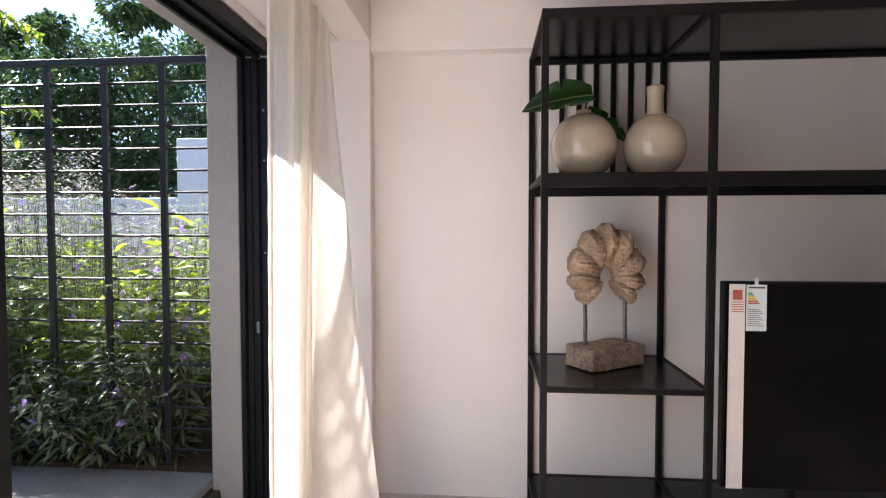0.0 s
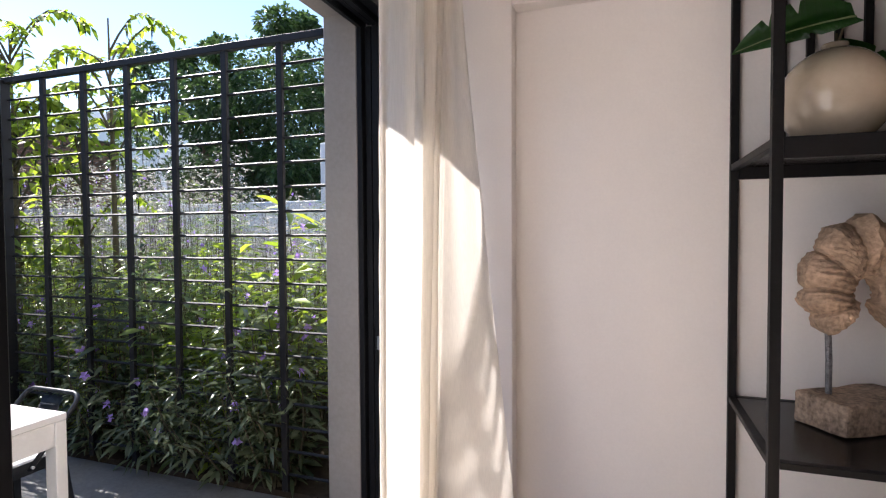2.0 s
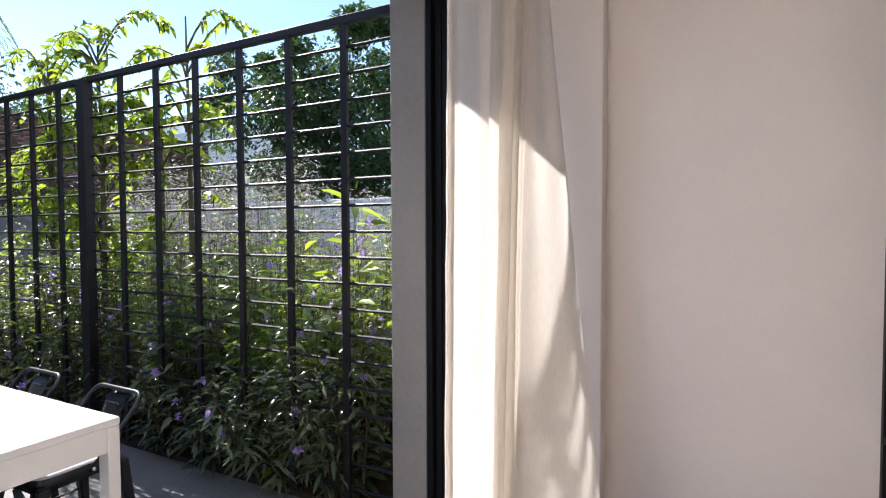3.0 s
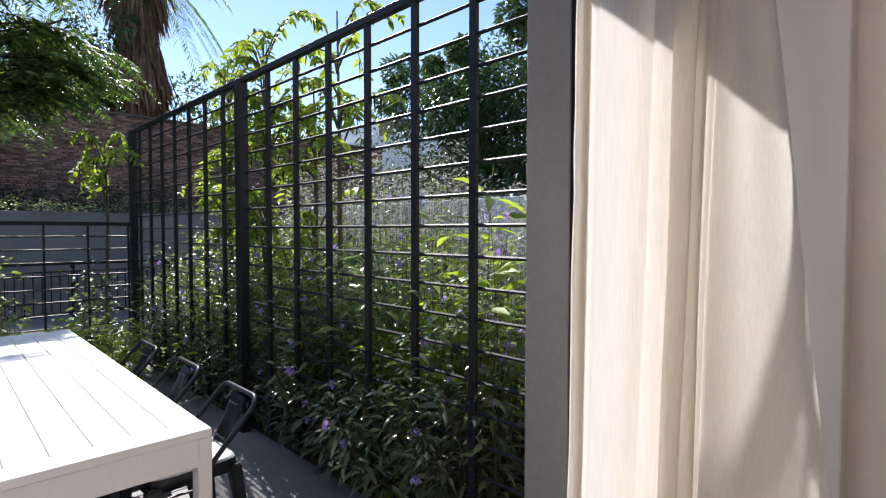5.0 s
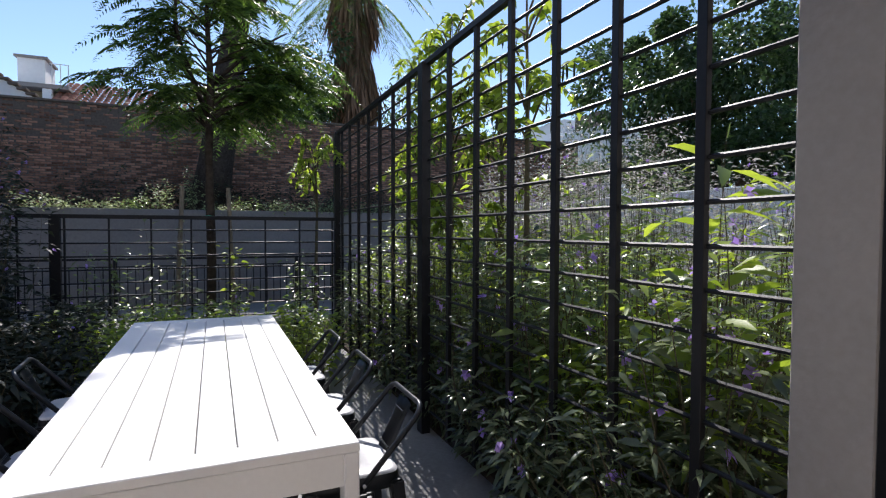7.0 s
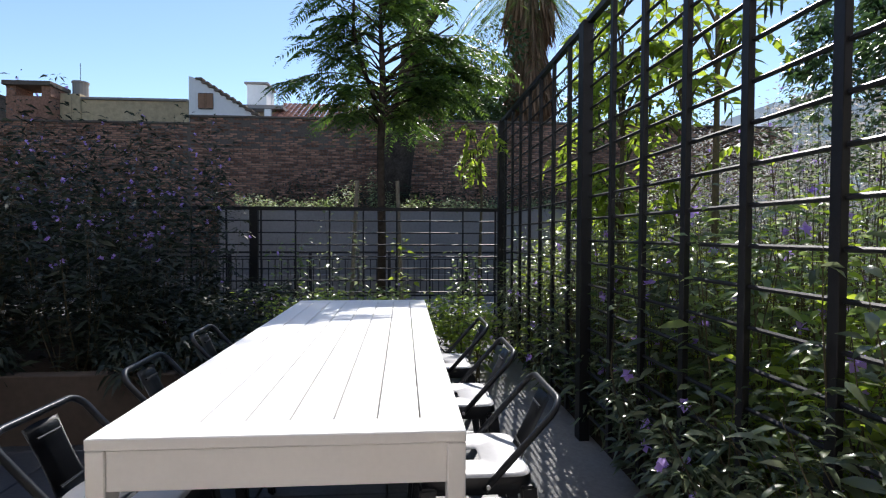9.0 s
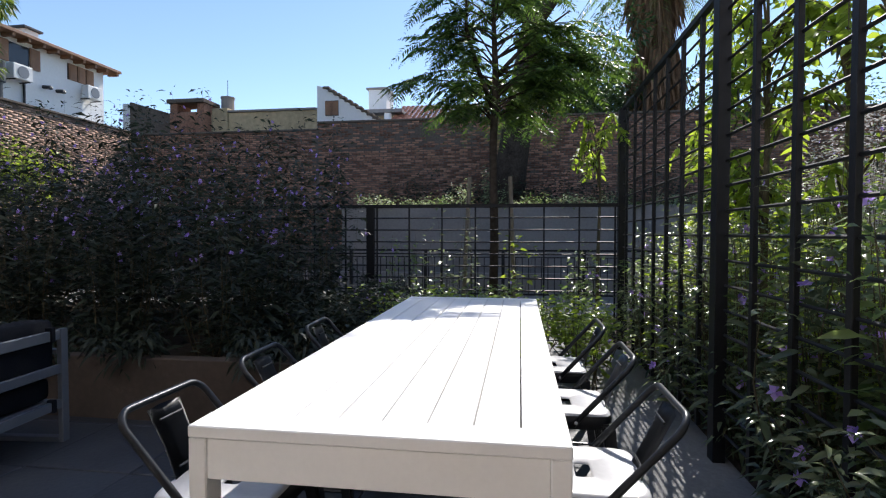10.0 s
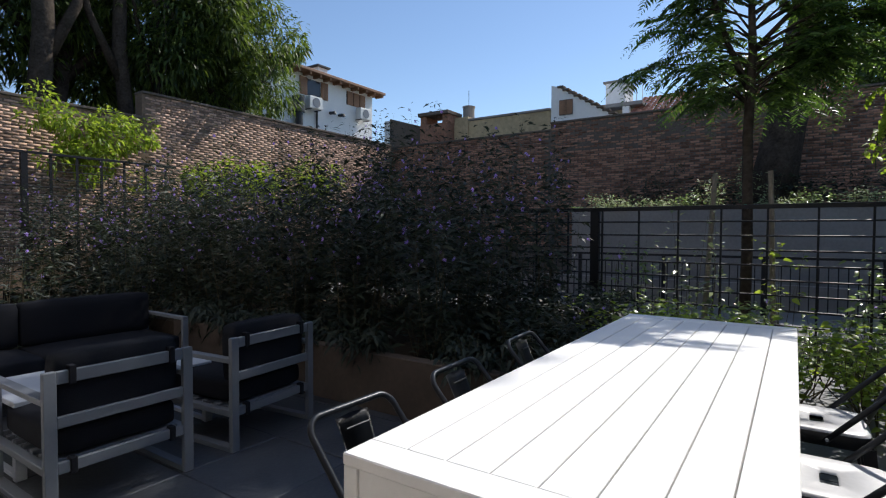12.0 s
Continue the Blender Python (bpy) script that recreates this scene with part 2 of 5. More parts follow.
# ---- mesh helpers ----


def mesh_of(bm, name, material):
    me = bpy.data.meshes.new(name)
    bmesh.ops.recalc_face_normals(bm, faces=bm.faces)
    bm.to_mesh(me)
    bm.free()
    me.materials.append(material)
    return me


def part(name, bm, material, parent=None, label="", smooth=False):
    """One bmesh as one mesh object, under a thing or a part."""
    ob = new(name, mesh_of(bm, name, material))
    if smooth:
        ob.data.shade_smooth()
    if parent is not None:
        ob.parent = parent
    if label:
        ob["label"] = label
    return ob


def thing(name, m, label, category, group="", kind=""):
    ob = new(name)
    ob.empty_display_size = 0.1
    ob.matrix_basis = m
    return tagged(ob, label, category, group, kind)


def structure(name, bm, material, label, category=""):
    return tagged(part(name, bm, material), label, category or name.split("_")[0], kind="structure")


def box(x0, x1, y0, y1, z0, z1, bevel=0.0, bm=None, m=None, seg=1):
    """A box, its edges rounded by bevel, added to bm or to a fresh one."""
    b = bmesh.new()
    bmesh.ops.create_cube(b, size=1.0)
    for v in b.verts:
        v.co = Vector(((x0 + x1) / 2 + v.co.x * (x1 - x0), (y0 + y1) / 2 + v.co.y * (y1 - y0), (z0 + z1) / 2 + v.co.z * (z1 - z0)))
    if bevel:
        bmesh.ops.bevel(b, geom=b.edges[:], offset=bevel, segments=seg, affect="EDGES", profile=0.5)
    if m is not None:
        b.transform(m)
    return join(bm, b)


def join(bm, b):
    if bm is None:
        return b
    me = bpy.data.meshes.new("tmp")
    b.to_mesh(me)
    b.free()
    bm.from_mesh(me)
    bpy.data.meshes.remove(me)
    return bm


def tube(points, radii, n=8, bm=None, cap=True):
    """A round tube through points, with a radius at each."""
    bm = bm or bmesh.new()
    pts = [Vector(p) for p in points]
    if not hasattr(radii, "__len__"):
        radii = [radii] * len(pts)
    rings, side = [], None
    for i, p in enumerate(pts):
        d = (pts[min(i + 1, len(pts) - 1)] - pts[max(i - 1, 0)]).normalized()
        if side is None:
            side = d.orthogonal().normalized()
        side = (side - d * side.dot(d)).normalized()
        up = d.cross(side)
        rings.append([bm.verts.new(p + (side * math.cos(a) + up * math.sin(a)) * radii[i]) for a in (2 * math.pi * k / n for k in range(n))])
    for a, b in zip(rings, rings[1:]):
        for k in range(n):
            bm.faces.new((a[k], a[(k + 1) % n], b[(k + 1) % n], b[k]))
    if cap:
        bm.faces.new(rings[0][::-1]), bm.faces.new(rings[-1])
    return bm


def lathe(profile, n=40, bm=None):
    """A turned shape from (radius, z) pairs."""
    bm = bm or bmesh.new()
    rings = [[bm.verts.new((r * math.cos(2 * math.pi * k / n), r * math.sin(2 * math.pi * k / n), z)) for k in range(n)] for r, z in profile]
    for a, b in zip(rings, rings[1:]):
        for k in range(n):
            bm.faces.new((a[k], a[(k + 1) % n], b[(k + 1) % n], b[k]))
    bm.faces.new(rings[0][::-1]), bm.faces.new(rings[-1])
    return bm


def arrays_object(name, verts, faces_per, template, material, parent=None, smooth=False):
    """One mesh of many alike small pieces: verts (N, k, 3), faces of the template over its k verts."""
    n, k, _ = verts.shape
    flat = [i for f in template for i in f]
    loops = (np.array(flat)[None, :] + np.arange(n)[:, None] * k).ravel()
    sizes = np.tile([len(f) for f in template], n)
    me = bpy.data.meshes.new(name)
    me.vertices.add(n * k), me.loops.add(len(loops)), me.polygons.add(len(sizes))
    me.vertices.foreach_set("co", verts.astype(np.float32).ravel())
    me.loops.foreach_set("vertex_index", loops.astype(np.int32))
    me.polygons.foreach_set("loop_start", np.concatenate([[0], np.cumsum(sizes)[:-1]]).astype(np.int32))
    me.update(calc_edges=True)
    me.validate()
    me.materials.append(material)
    ob = new(name, me)
    if smooth:
        me.shade_smooth()
    if parent is not None:
        ob.parent = parent
    return ob


BOX_FACES = [(0, 3, 2, 1), (4, 5, 6, 7), (0, 1, 5, 4), (1, 2, 6, 5), (2, 3, 7, 6), (3, 0, 4, 7)]
LEAF_FACES = [(0, 2, 1), (0, 3, 2), (1, 2, 5, 4), (2, 3, 6, 5), (4, 5, 7), (5, 6, 7)]
SMALL_FACES = [(0, 2, 1), (0, 3, 2), (1, 2, 4), (2, 3, 4)]


def unit(v):
    return v / np.maximum(np.linalg.norm(v, axis=-1, keepdims=True), 1e-6)


def leaves(name, pos, way, length, width, material, parent=None, droop=0.25, fine=True, rng=None):
    """Folded, drooping leaves at pos that point along way."""
    n = len(pos)
    way = unit(way)
    side = unit(np.cross(way, np.array([0, 0, 1.0]) + rng.normal(0, 0.45, (n, 3))))
    up = np.cross(side, way)
    length = np.broadcast_to(length, (n,))[:, None]
    half = length * width * 0.5
    down = np.array([0, 0, -1.0]) * droop

    def at(u, s, fold):
        return pos + way * length * u + down * length * u * u + side * half * s + up * half * fold
    if fine:
        v = np.stack([at(0, 0, 0), at(.33, -1, .25), at(.33, 0, 0), at(.33, 1, .25), at(.68, -.8, .2), at(.68, 0, 0), at(.68, .8, .2), at(1, 0, 0)], 1)
        return arrays_object(name, v, None, LEAF_FACES, material, parent)
    v = np.stack([at(0, 0, 0), at(.45, -1, .25), at(.45, 0, 0), at(.45, 1, .25), at(1, 0, 0)], 1)
    return arrays_object(name, v, None, SMALL_FACES, material, parent)


# ---- the house: walls, ceiling, floors ----
XO, XC, XI = -1.632, -1.437, -1.245     # door wall: outer face, frame's outer side, inner face
YJ = 2.874                              # jamb of the opening
YW, YN = 3.100, 3.205                   # back wall: near face, niche face
ZL, ZS, ZCEIL, ZIN = 2.583, 2.667, 2.98, -0.265
structure("floor", box(XI, 5.2, -4.2, YN + 0.2, ZIN - 0.1, ZIN), FLOORWOOD, "pale warm timber floor of the living room", "floor")
structure("ceiling", box(XO, 5.2, -4.2, YN + 0.2, ZCEIL, ZCEIL + 0.2), PLASTER, "white plaster ceiling of the living room", "ceiling")
bm = box(-0.68, 5.2, YN, YN + 0.2, ZIN, ZCEIL)
structure("wall_north", bm, PLASTER, "white plaster wall behind the black shelf", "wall")
structure("wall_north_pier", box(XI, -0.68, YW, YN + 0.2, ZIN, ZCEIL, 0.004), PLASTER, "white plaster wall pier behind the curtain", "wall")
structure("wall_north_beam", box(-0.678, 5.2, YW, YN - 0.002, 2.6, ZCEIL, 0.004), PLASTER, "white plaster beam above the niche", "beam")
structure("bulkhead", box(XI + 0.004, -0.682, -4.2, YW - 0.003, ZS, ZCEIL - 0.002, 0.004), PLASTER, "white plaster bulkhead above the sliding door", "bulkhead")
structure("wall_east", box(5.2, 5.4, -4.4, YN + 0.2, ZIN, ZCEIL + 0.2), PLASTER, "white plaster side wall of the room", "wall")
structure("wall_south", box(XO, 5.2, -4.4, -4.2, ZIN, ZCEIL + 0.2), PLASTER, "white plaster wall of the living room", "wall")
bm = box(XO, XC, YJ, YN + 1.2, -0.3, ZCEIL + 0.2, 0.006)
structure("wall_west_pier", bm, CONCRETE, "pale concrete pier beside the open sliding door", "wall")
structure("wall_west_pier_inner", box(XC + 0.002, XI, YJ + 0.06, YN + 0.2, ZIN, ZCEIL + 0.2), PLASTER, "plastered inner side of the door wall", "wall")
structure("lintel", box(XO, XC, -4.4, YJ - 0.002, ZL, ZCEIL + 0.2, 0.006), CONCRETE, "pale concrete lintel over the sliding door", "lintel")
structure("lintel_inner", box(XC + 0.002, XI, -4.4, YJ + 0.058, ZL + 0.03, ZCEIL + 0.2), PLASTER, "plastered inner side of the lintel", "lintel")
structure("wall_west", box(XO, XI, -4.4, -1.6, -0.3, ZL - 0.003), PLASTER, "white plaster outer wall of the house", "wall")
# unseen block above the ceiling, added to cut sky light on the patio
structure("upper_storey", box(XO, 5.4, -4.4, 4.4, ZCEIL + 0.202, 6.1), PLASTER, "unseen plain white upper storey, added to shade the patio", "wall")
structure("door_sill", box(XO - 0.02, XI, -1.6, YJ - 0.002, -0.3, -0.2, 0.004), KERB, "dark door sill of the sliding door", "sill")

# sliding door: fixed black frame with tracks, and the leaf pushed open
door = thing("door_1", Matrix(), "open black aluminium sliding glass door in the garden wall", "door", kind="structure")
for i, (x0, x1, yy) in enumerate([(XC, -1.405, 0.0), (-1.398, -1.362, 0.022), (-1.355, -1.315, 0.01), (-1.308, XI, 0.026)]):
    part("jamb_profile", box(x0 + 0.002, x1, YJ - 0.006 + yy, YJ + 0.055, -0.2, ZL - 0.07, 0.003), BLACK_ALU, door)
    part("head_profile", box(x0 + 0.002, x1, -1.6, YJ + 0.05, ZL - 0.075 + yy, ZL + 0.02, 0.003), BLACK_ALU, door)
    part("track_lip", tube([(x1, -1.6, ZL - 0.078 + yy), (x1, YJ - 0.01, ZL - 0.078 + yy)], 0.004, 6), BLACK_ALU, door)
part("latch_plate", box(-1.335, -1.318, YJ - 0.004, YJ + 0.006, 0.86, 0.93, 0.002), ALU_GREY, door, "small grey latch plate")
for z in (1.345, 1.9, 2.2):
    part("screw_cap", tube([(-1.284, YJ + 0.022, z), (-1.284, YJ + 0.010, z)], 0.006, 8), ALU_GREY, door, "round grey screw cap")
leaf = part("door_leaf", box(-1.305, -1.25, 1.065, 1.132, 0.0, ZL - 0.09, 0.004), BLACK_ALU, door, "black stile of the pushed-back door leaf")
part("leaf_rail", box(-1.300, -1.255, -0.6, 1.064, 0.0, 0.09, 0.003), BLACK_ALU, leaf)
part("leaf_rail", box(-1.300, -1.255, -0.6, 1.064, ZL - 0.18, ZL - 0.09, 0.003), BLACK_ALU, leaf)
part("leaf_stile", box(-1.305, -1.25, -0.67, -0.6, 0.0, ZL - 0.09, 0.004), BLACK_ALU, leaf)
pane = part("glass_pane", box(-1.282, -1.274, -0.598, 1.063, 0.092, ZL - 0.182), GLASS, leaf, "clear glass")
pane.visible_shadow = False

# ---- the curtain on its track ----
track = tagged(part("curtain_track", box(-0.90, -0.875, -1.5, 3.05, ZS - 0.016, ZS - 0.001, 0.002), PLASTER), "white curtain track under the bulkhead", "curtain track")


def curtain():
    """Linen drawn back to the pier: soft pleats, and a loose flap that swings out towards the floor."""
    c = thing("curtain", Matrix(), "ivory linen curtain drawn open beside the door", "curtain")
    b = bmesh.new()
    nu, nv, split = 170, 40, 0.78
    grid = []
    for j in range(nv + 1):
        v = j / nv                       # 0 at the top
        z = ZS - 0.03 + (ZIN + 0.02 - ZS + 0.03) * v
        edge = Vector((-0.85, 2.77, z)).lerp(Vector((-0.47, 2.47, z)), v ** 1.1)
        crease = Vector((-0.862, 2.62 - 0.19 * v, z))
        start = Vector((-0.883, 2.03 - 0.05 * v, z))
        row = []
        for i in range(nu + 1):
            u = i / nu
            if u <= split:
                w = u / split
                p = start.lerp(crease, w)
                ph = 2 * math.pi * (4.6 * w ** 1.25 + 0.22 * math.sin(5 * w + 1.3) + 0.10 * v * math.sin(7 * w))
                amp = (0.044 - 0.014 * v) * min(1, 0.1 + 1.6 * w) * min(1, (1 - w) * 6)
                p.x += amp * (math.sin(ph) + 0.22 * math.sin(2.3 * ph + 1 + 2 * v))
                p.y += 0.030 * math.cos(ph) * min(1, 2 * w) * min(1, (1 - w) * 6)
            else:
                w = (u - split) / (1 - split)
                p = crease.lerp(edge, w)
                bow = 0.030 * math.sin(math.pi * w) + 0.012 * math.sin(3 * math.pi * w) * (1 - v)
                p.x += bow * 0.7
                p.y -= bow * 0.7
            p.x += 0.005 * noise.noise(Vector((u * 9, v * 5, 1.7)))
            p.y += 0.004 * noise.noise(Vector((u * 11, v * 6, 7.1)))
            row.append(b.verts.new(p))
        grid.append(row)
    for a, d in zip(grid, grid[1:]):
        for i in range(nu):
            b.faces.new((a[i], a[i + 1], d[i + 1], d[i]))
    cloth = part("cloth", b, CURTAIN, c, smooth=True)
    # stitched hem down the leading edge
    hem = bmesh.new()
    rows = []
    for j in range(nv + 1):
        p = Vector((-0.883, 2.03 - 0.05 * j / nv, ZS - 0.03 + (ZIN + 0.02 - ZS + 0.03) * j / nv))
        wob = 0.003 * noise.noise(Vector((0.3, j * 0.7, 2.0)))
        rows.append([hem.verts.new(p + Vector((dx + wob, dy, 0))) for dx, dy in ((-.006, .02), (-.007, -.004), (0, -.010), (.007, -.004), (.006, .02))])
    for a, d in zip(rows, rows[1:]):
        for i in range(4):
            hem.faces.new((a[i], a[i + 1], d[i + 1], d[i]))
    part("hem", hem, CURTAIN, cloth, "stitched linen hem", smooth=True)
    for k in range(6):
        y = 2.06 + 0.13 * k
        part("glider", tube([(-0.89, y, ZS - 0.012), (-0.875, y, ZS - 0.05)], 0.005, 6), PLASTER, c)
    return c


curtain()


# ---- black shelf, television and what stands on it ----
SX0, SX1, SYF, SYB = 0.334, 1.137, 2.454, 3.18
Z3, Z2, ZT, ZB = 0.694, 1.763, 2.561, -0.09
T = 0.034
SX2 = 3.6


def shelf():
    s = thing("metal_shelf", pose(0, 0, ZIN), "tall black metal shelf with open bays against the wall", "shelf")
    k = -ZIN

    def bar(x0, x1, y0, y1, z0, z1, name="rail"):
        part(name, box(x0, x1, y0, y1, z0 + k, z1 + k, 0.002), IRON, s)
    for x in (SX0, SX1, SX2):
        for y in (SYF, SYB):
            bar(x - T / 2, x + T / 2, y - T / 2, y + T / 2, ZIN, ZT, "post")
    h = T / 2
    for z, deep in ((ZT, .045), (Z2, .07), (Z3, .025), (ZB, .03)):
        for y in (SYF, SYB):
            for a, b_ in ((SX0, SX1), (SX1, SX2)):
                if z == Z3 and a == SX1:
                    continue
                bar(a + h + .001, b_ - h - .001, y - h + .002, y + h - .002, z - deep, z)
        for x in (SX0, SX1, SX2):
            if z == Z3 and x == SX2:
                continue
            bar(x - h + .002, x + h - .002, SYF + h + .001, SYB - h - .001, z - min(deep, .03), z - .001)
    for z, a, b_ in ((Z3, SX0, SX1), (Z2, SX0, SX1), (Z2, SX1, SX2), (ZB, SX0, SX1), (ZB, SX1, SX2), (ZT, SX0, SX1), (ZT, SX1, SX2)):
        part("shelf_board", box(a + h, b_ - h, SYF + h, SYB - h, z - .018 + k, z + k - .002, .001), SHELF_TOP, s, "black lacquered board")
    for i in range(6):
        x = 0.52 + 0.105 * i
        bar(x - .015, x + .015, SYB - .012, SYB + .012, Z2 + .001, ZT - .046, "slat")
    return s


shelf()


def television():
    t = thing("television", pose(1.228, 2.52, ZB), "large black flat television still wrapped with its labels", "television")
    w, h = 1.85, 1.045
    z0 = 0.27
    part("screen", box(0.012, w - .012, -.006, 0.0, z0 + .012, z0 + h - .012, 0), SCREEN, t)
    part("bezel", box(0, w, .0005, .05, z0, z0 + h, .006), BLACK_ALU, t)
    part("film_strip", box(0.022, 0.098, -.010, -.0065, z0 + .004, z0 + h - .012), TAPE, t, "white protective film strip")
    part("tape_tab", box(.142, .158, -.012, -.007, z0 + h - .015, z0 + h + .018), TAPE, t)
    lab = part("energy_label", box(.104, .2, -.010, -.007, z0 + .80, z0 + 1.03), PAPER, t, "printed energy label with coloured arrows")
    for i, m in enumerate((GREEN, GREEN, YELLOW, YELLOW, ORANGE, RED, RED)):
        part("label_bar", box(.112, .130 + .006 * i, -.0115, -.0102, z0 + .985 - .0085 * i, z0 + .9915 - .0085 * i), m, lab)
    for i in range(9):
        part("label_line", box(.112, .165 + .022 * ((i * 7) % 3) / 2, -.0112, -.0102, z0 + .905 - .010 * i, z0 + .908 - .010 * i), INK, lab)
    part("label_line", box(.112, .19, -.0112, -.0102, z0 + 1.012, z0 + 1.02), INK, lab)
    warn = part("warning_mark", box(.038, .084, -.0115, -.0105, z0 + .955, z0 + 1.005), RED, t, "small dark warning picture on the film")
    for i in range(5):
        part("warning_line", box(.034, .09, -.0112, -.0102, z0 + .942 - .012 * i, z0 + .946 - .012 * i), RED, warn)
    for x in (.35, 1.5):
        part("stand_foot", box(x - .02, x + .02, -.12, .16, 0, .012, .004), BLACK_ALU, t)
        part("stand_leg", box(x - .018, x + .018, .006, .04, .012, z0 + .02, .004), BLACK_ALU, t)
    return t


television()


def vase(name, m, prof, label):
    v = thing(name, m, label, "vase")
    body = part("body", lathe(prof[:13]), CREAM, v, smooth=True)
    part("neck", lathe(prof[12:]), CREAM, body, smooth=True)
    return v


def round_profile(r, h, rim):
    pts = [(0.06, 0.0)]
    for i in range(1, 13):
        a = -math.pi / 2 + math.pi * (0.12 + 0.76 * i / 12)
        pts.append((r * math.cos(a), h / 2 + h / 2 * math.sin(a) / math.sin(math.pi * 0.38)))
    return pts + rim


p1 = round_profile(0.176, 0.335, [(0.042, 0.338), (0.043, 0.356), (0.040, 0.361), (0.032, 0.357), (0.028, 0.33)])
vase("vase", pose(0.572, 2.72, Z2 + 0.001), p1, "round cream glazed ceramic vase on the black shelf")
p2 = round_profile(0.160, 0.325, [(0.050, 0.335), (0.043, 0.350), (0.041, 0.40), (0.043, 0.45), (0.046, 0.474), (0.042, 0.482), (0.034, 0.478), (0.03, 0.44)])
vase("bottle_vase", pose(0.945, 2.72, Z2 + 0.001), p2, "cream ceramic bottle vase with a narrow neck")


def split_leaf(m, stem_from, slim=1.0):
    """A philodendron leaf with notches along its edge, on its stalk."""
    t = thing("leaf_cutting", Matrix(), "glossy green philodendron leaf cutting standing in the vase", "plant")
    b = bmesh.new()
    mid, left, right = [], [], []
    n = 24
    for i in range(n + 1):
        u = i / n
        w = slim * 0.11 * math.sin(math.pi * min(1, u * 0.86 + 0.14)) ** 0.8 * (0.55 if i in (10, 16) else 1.0)
        w = max(w, 0.002) if i < n else 0.002
        c = Vector((0, u * 0.27, -0.05 * u * u))
        mid.append(b.verts.new(c)), left.append(b.verts.new(c + Vector((-w, -0.02 * w, .25 * w)))), right.append(b.verts.new(c + Vector((w, -.02 * w, .25 * w))))
    for i in range(n):
        b.faces.new((mid[i], mid[i + 1], left[i + 1], left[i])), b.faces.new((mid[i + 1], mid[i], right[i], right[i + 1]))
    bmesh.ops.solidify(b, geom=b.faces[:], thickness=0.0012)
    b.transform(m)
    blade = part("blade", b, LEAF_MONST, t, smooth=True)
    rib = tube([(0, .27 * q, -.05 * q * q + .003) for q in (0, .25, .5, .75, .97)], [.003, .0025, .002, .0015, .001], 5)
    rib.transform(m)
    part("midrib", rib, LEAF_PALE, blade, "pale midrib")
    a, e = Vector(stem_from), m.translation
    part("stalk", tube([a, a.lerp(e, .5) + Vector((0, 0, .05)), e], .004, 6), STEM, t)


split_leaf(pose(0.60, 2.62, 2.18, 42, -4, 0) @ pose(0, 0, 0, 0, 0, 88) @ Matrix.Scale(1.36, 4), (0.575, 2.72, 2.10))
split_leaf(pose(0.60, 2.80, 2.15, 62, 0, 0) @ pose(0, 0, 0, 0, 0, -132) @ Matrix.Scale(1.1, 4), (0.58, 2.73, 2.10), 0.42)


def carving():
    """A fan-shaped carving of radiating ridges, on two rods over a block."""
    c = thing("wood_carving", pose(0.74, 2.92, Z3 + 0.001, 0, 0, 33), "carved raw wood fan sculpture on two rods over a block", "sculpture")
    b = box(-.203, .203, -.112, .112, 0, .125, .012, seg=2)
    bmesh.ops.subdivide_edges(b, edges=b.edges[:], cuts=3, use_grid_fill=True)
    for v in b.verts:
        v.co += noise.noise_vector(v.co * 9) * 0.006
    part("block", b, BLOCK, c, "rough grey-brown wooden block")
    part("rod", tube([(-.125, .03, .12), (-.125, .03, .26), (-.122, .04, .40)], .0115, 8), ROD, c, "speckled iron rod")
    part("rod", tube([(.115, -.045, .12), (.113, -.045, .26), (.11, -.045, .42)], .0115, 8), ROD, c, "speckled iron rod")
    b = bmesh.new()
    na, nr = 110, 14
    grid = []
    for side in (-1, 1):
        rows = []
        for i in range(na + 1):
            a = radians(-52 + 284 * i / na)
            ridge = 1.3 - 2.6 * abs((i / na * 8.5 + .25) % 1 - .5) - .65 * (abs((i / na * 8.5 + .25) % 1 - .5) > .44)
            row = []
            for j in range(nr + 1):
                r = j / nr
                rad = 0.042 + r * (0.155 + 0.009 * ridge + 0.008 * math.sin(3 * a))
                depth = (0.028 + 0.05 * math.sin(math.pi * min(1, r * 1.05)) ** .7) * (1 if j < nr else 0.6)
                depth += 0.024 * ridge * r ** 0.6
                p = Vector((rad * math.cos(a) * 1.1, side * depth, 0.515 + rad * math.sin(a) * (1 + .55 * max(0, math.sin(a)))))
                p.rotate(Euler((0, 0, radians(-22))))
                p += noise.noise_vector(p * 14) * 0.008 + Vector((0, .004 * math.sin(p.z * 260 + 30 * p.x), 0))
                row.append(b.verts.new(p))
            rows.append(row)
        for p, q in zip(rows, rows[1:]):
            for j in range(nr):
                b.faces.new((p[j], p[j + 1], q[j + 1], q[j]))
        grid.append(rows)
    f, k = grid
    for i in range(na):
        b.faces.new((f[i][0], f[i + 1][0], k[i + 1][0], k[i][0])), b.faces.new((f[i][nr], f[i + 1][nr], k[i + 1][nr], k[i][nr]))
    for i in (0, na):
        for j in range(nr):
            b.faces.new((f[i][j], f[i][j + 1], k[i][j + 1], k[i][j]))
    part("fan", b, DRIFT, c, "carved pale wooden fan with ridges")


carving()

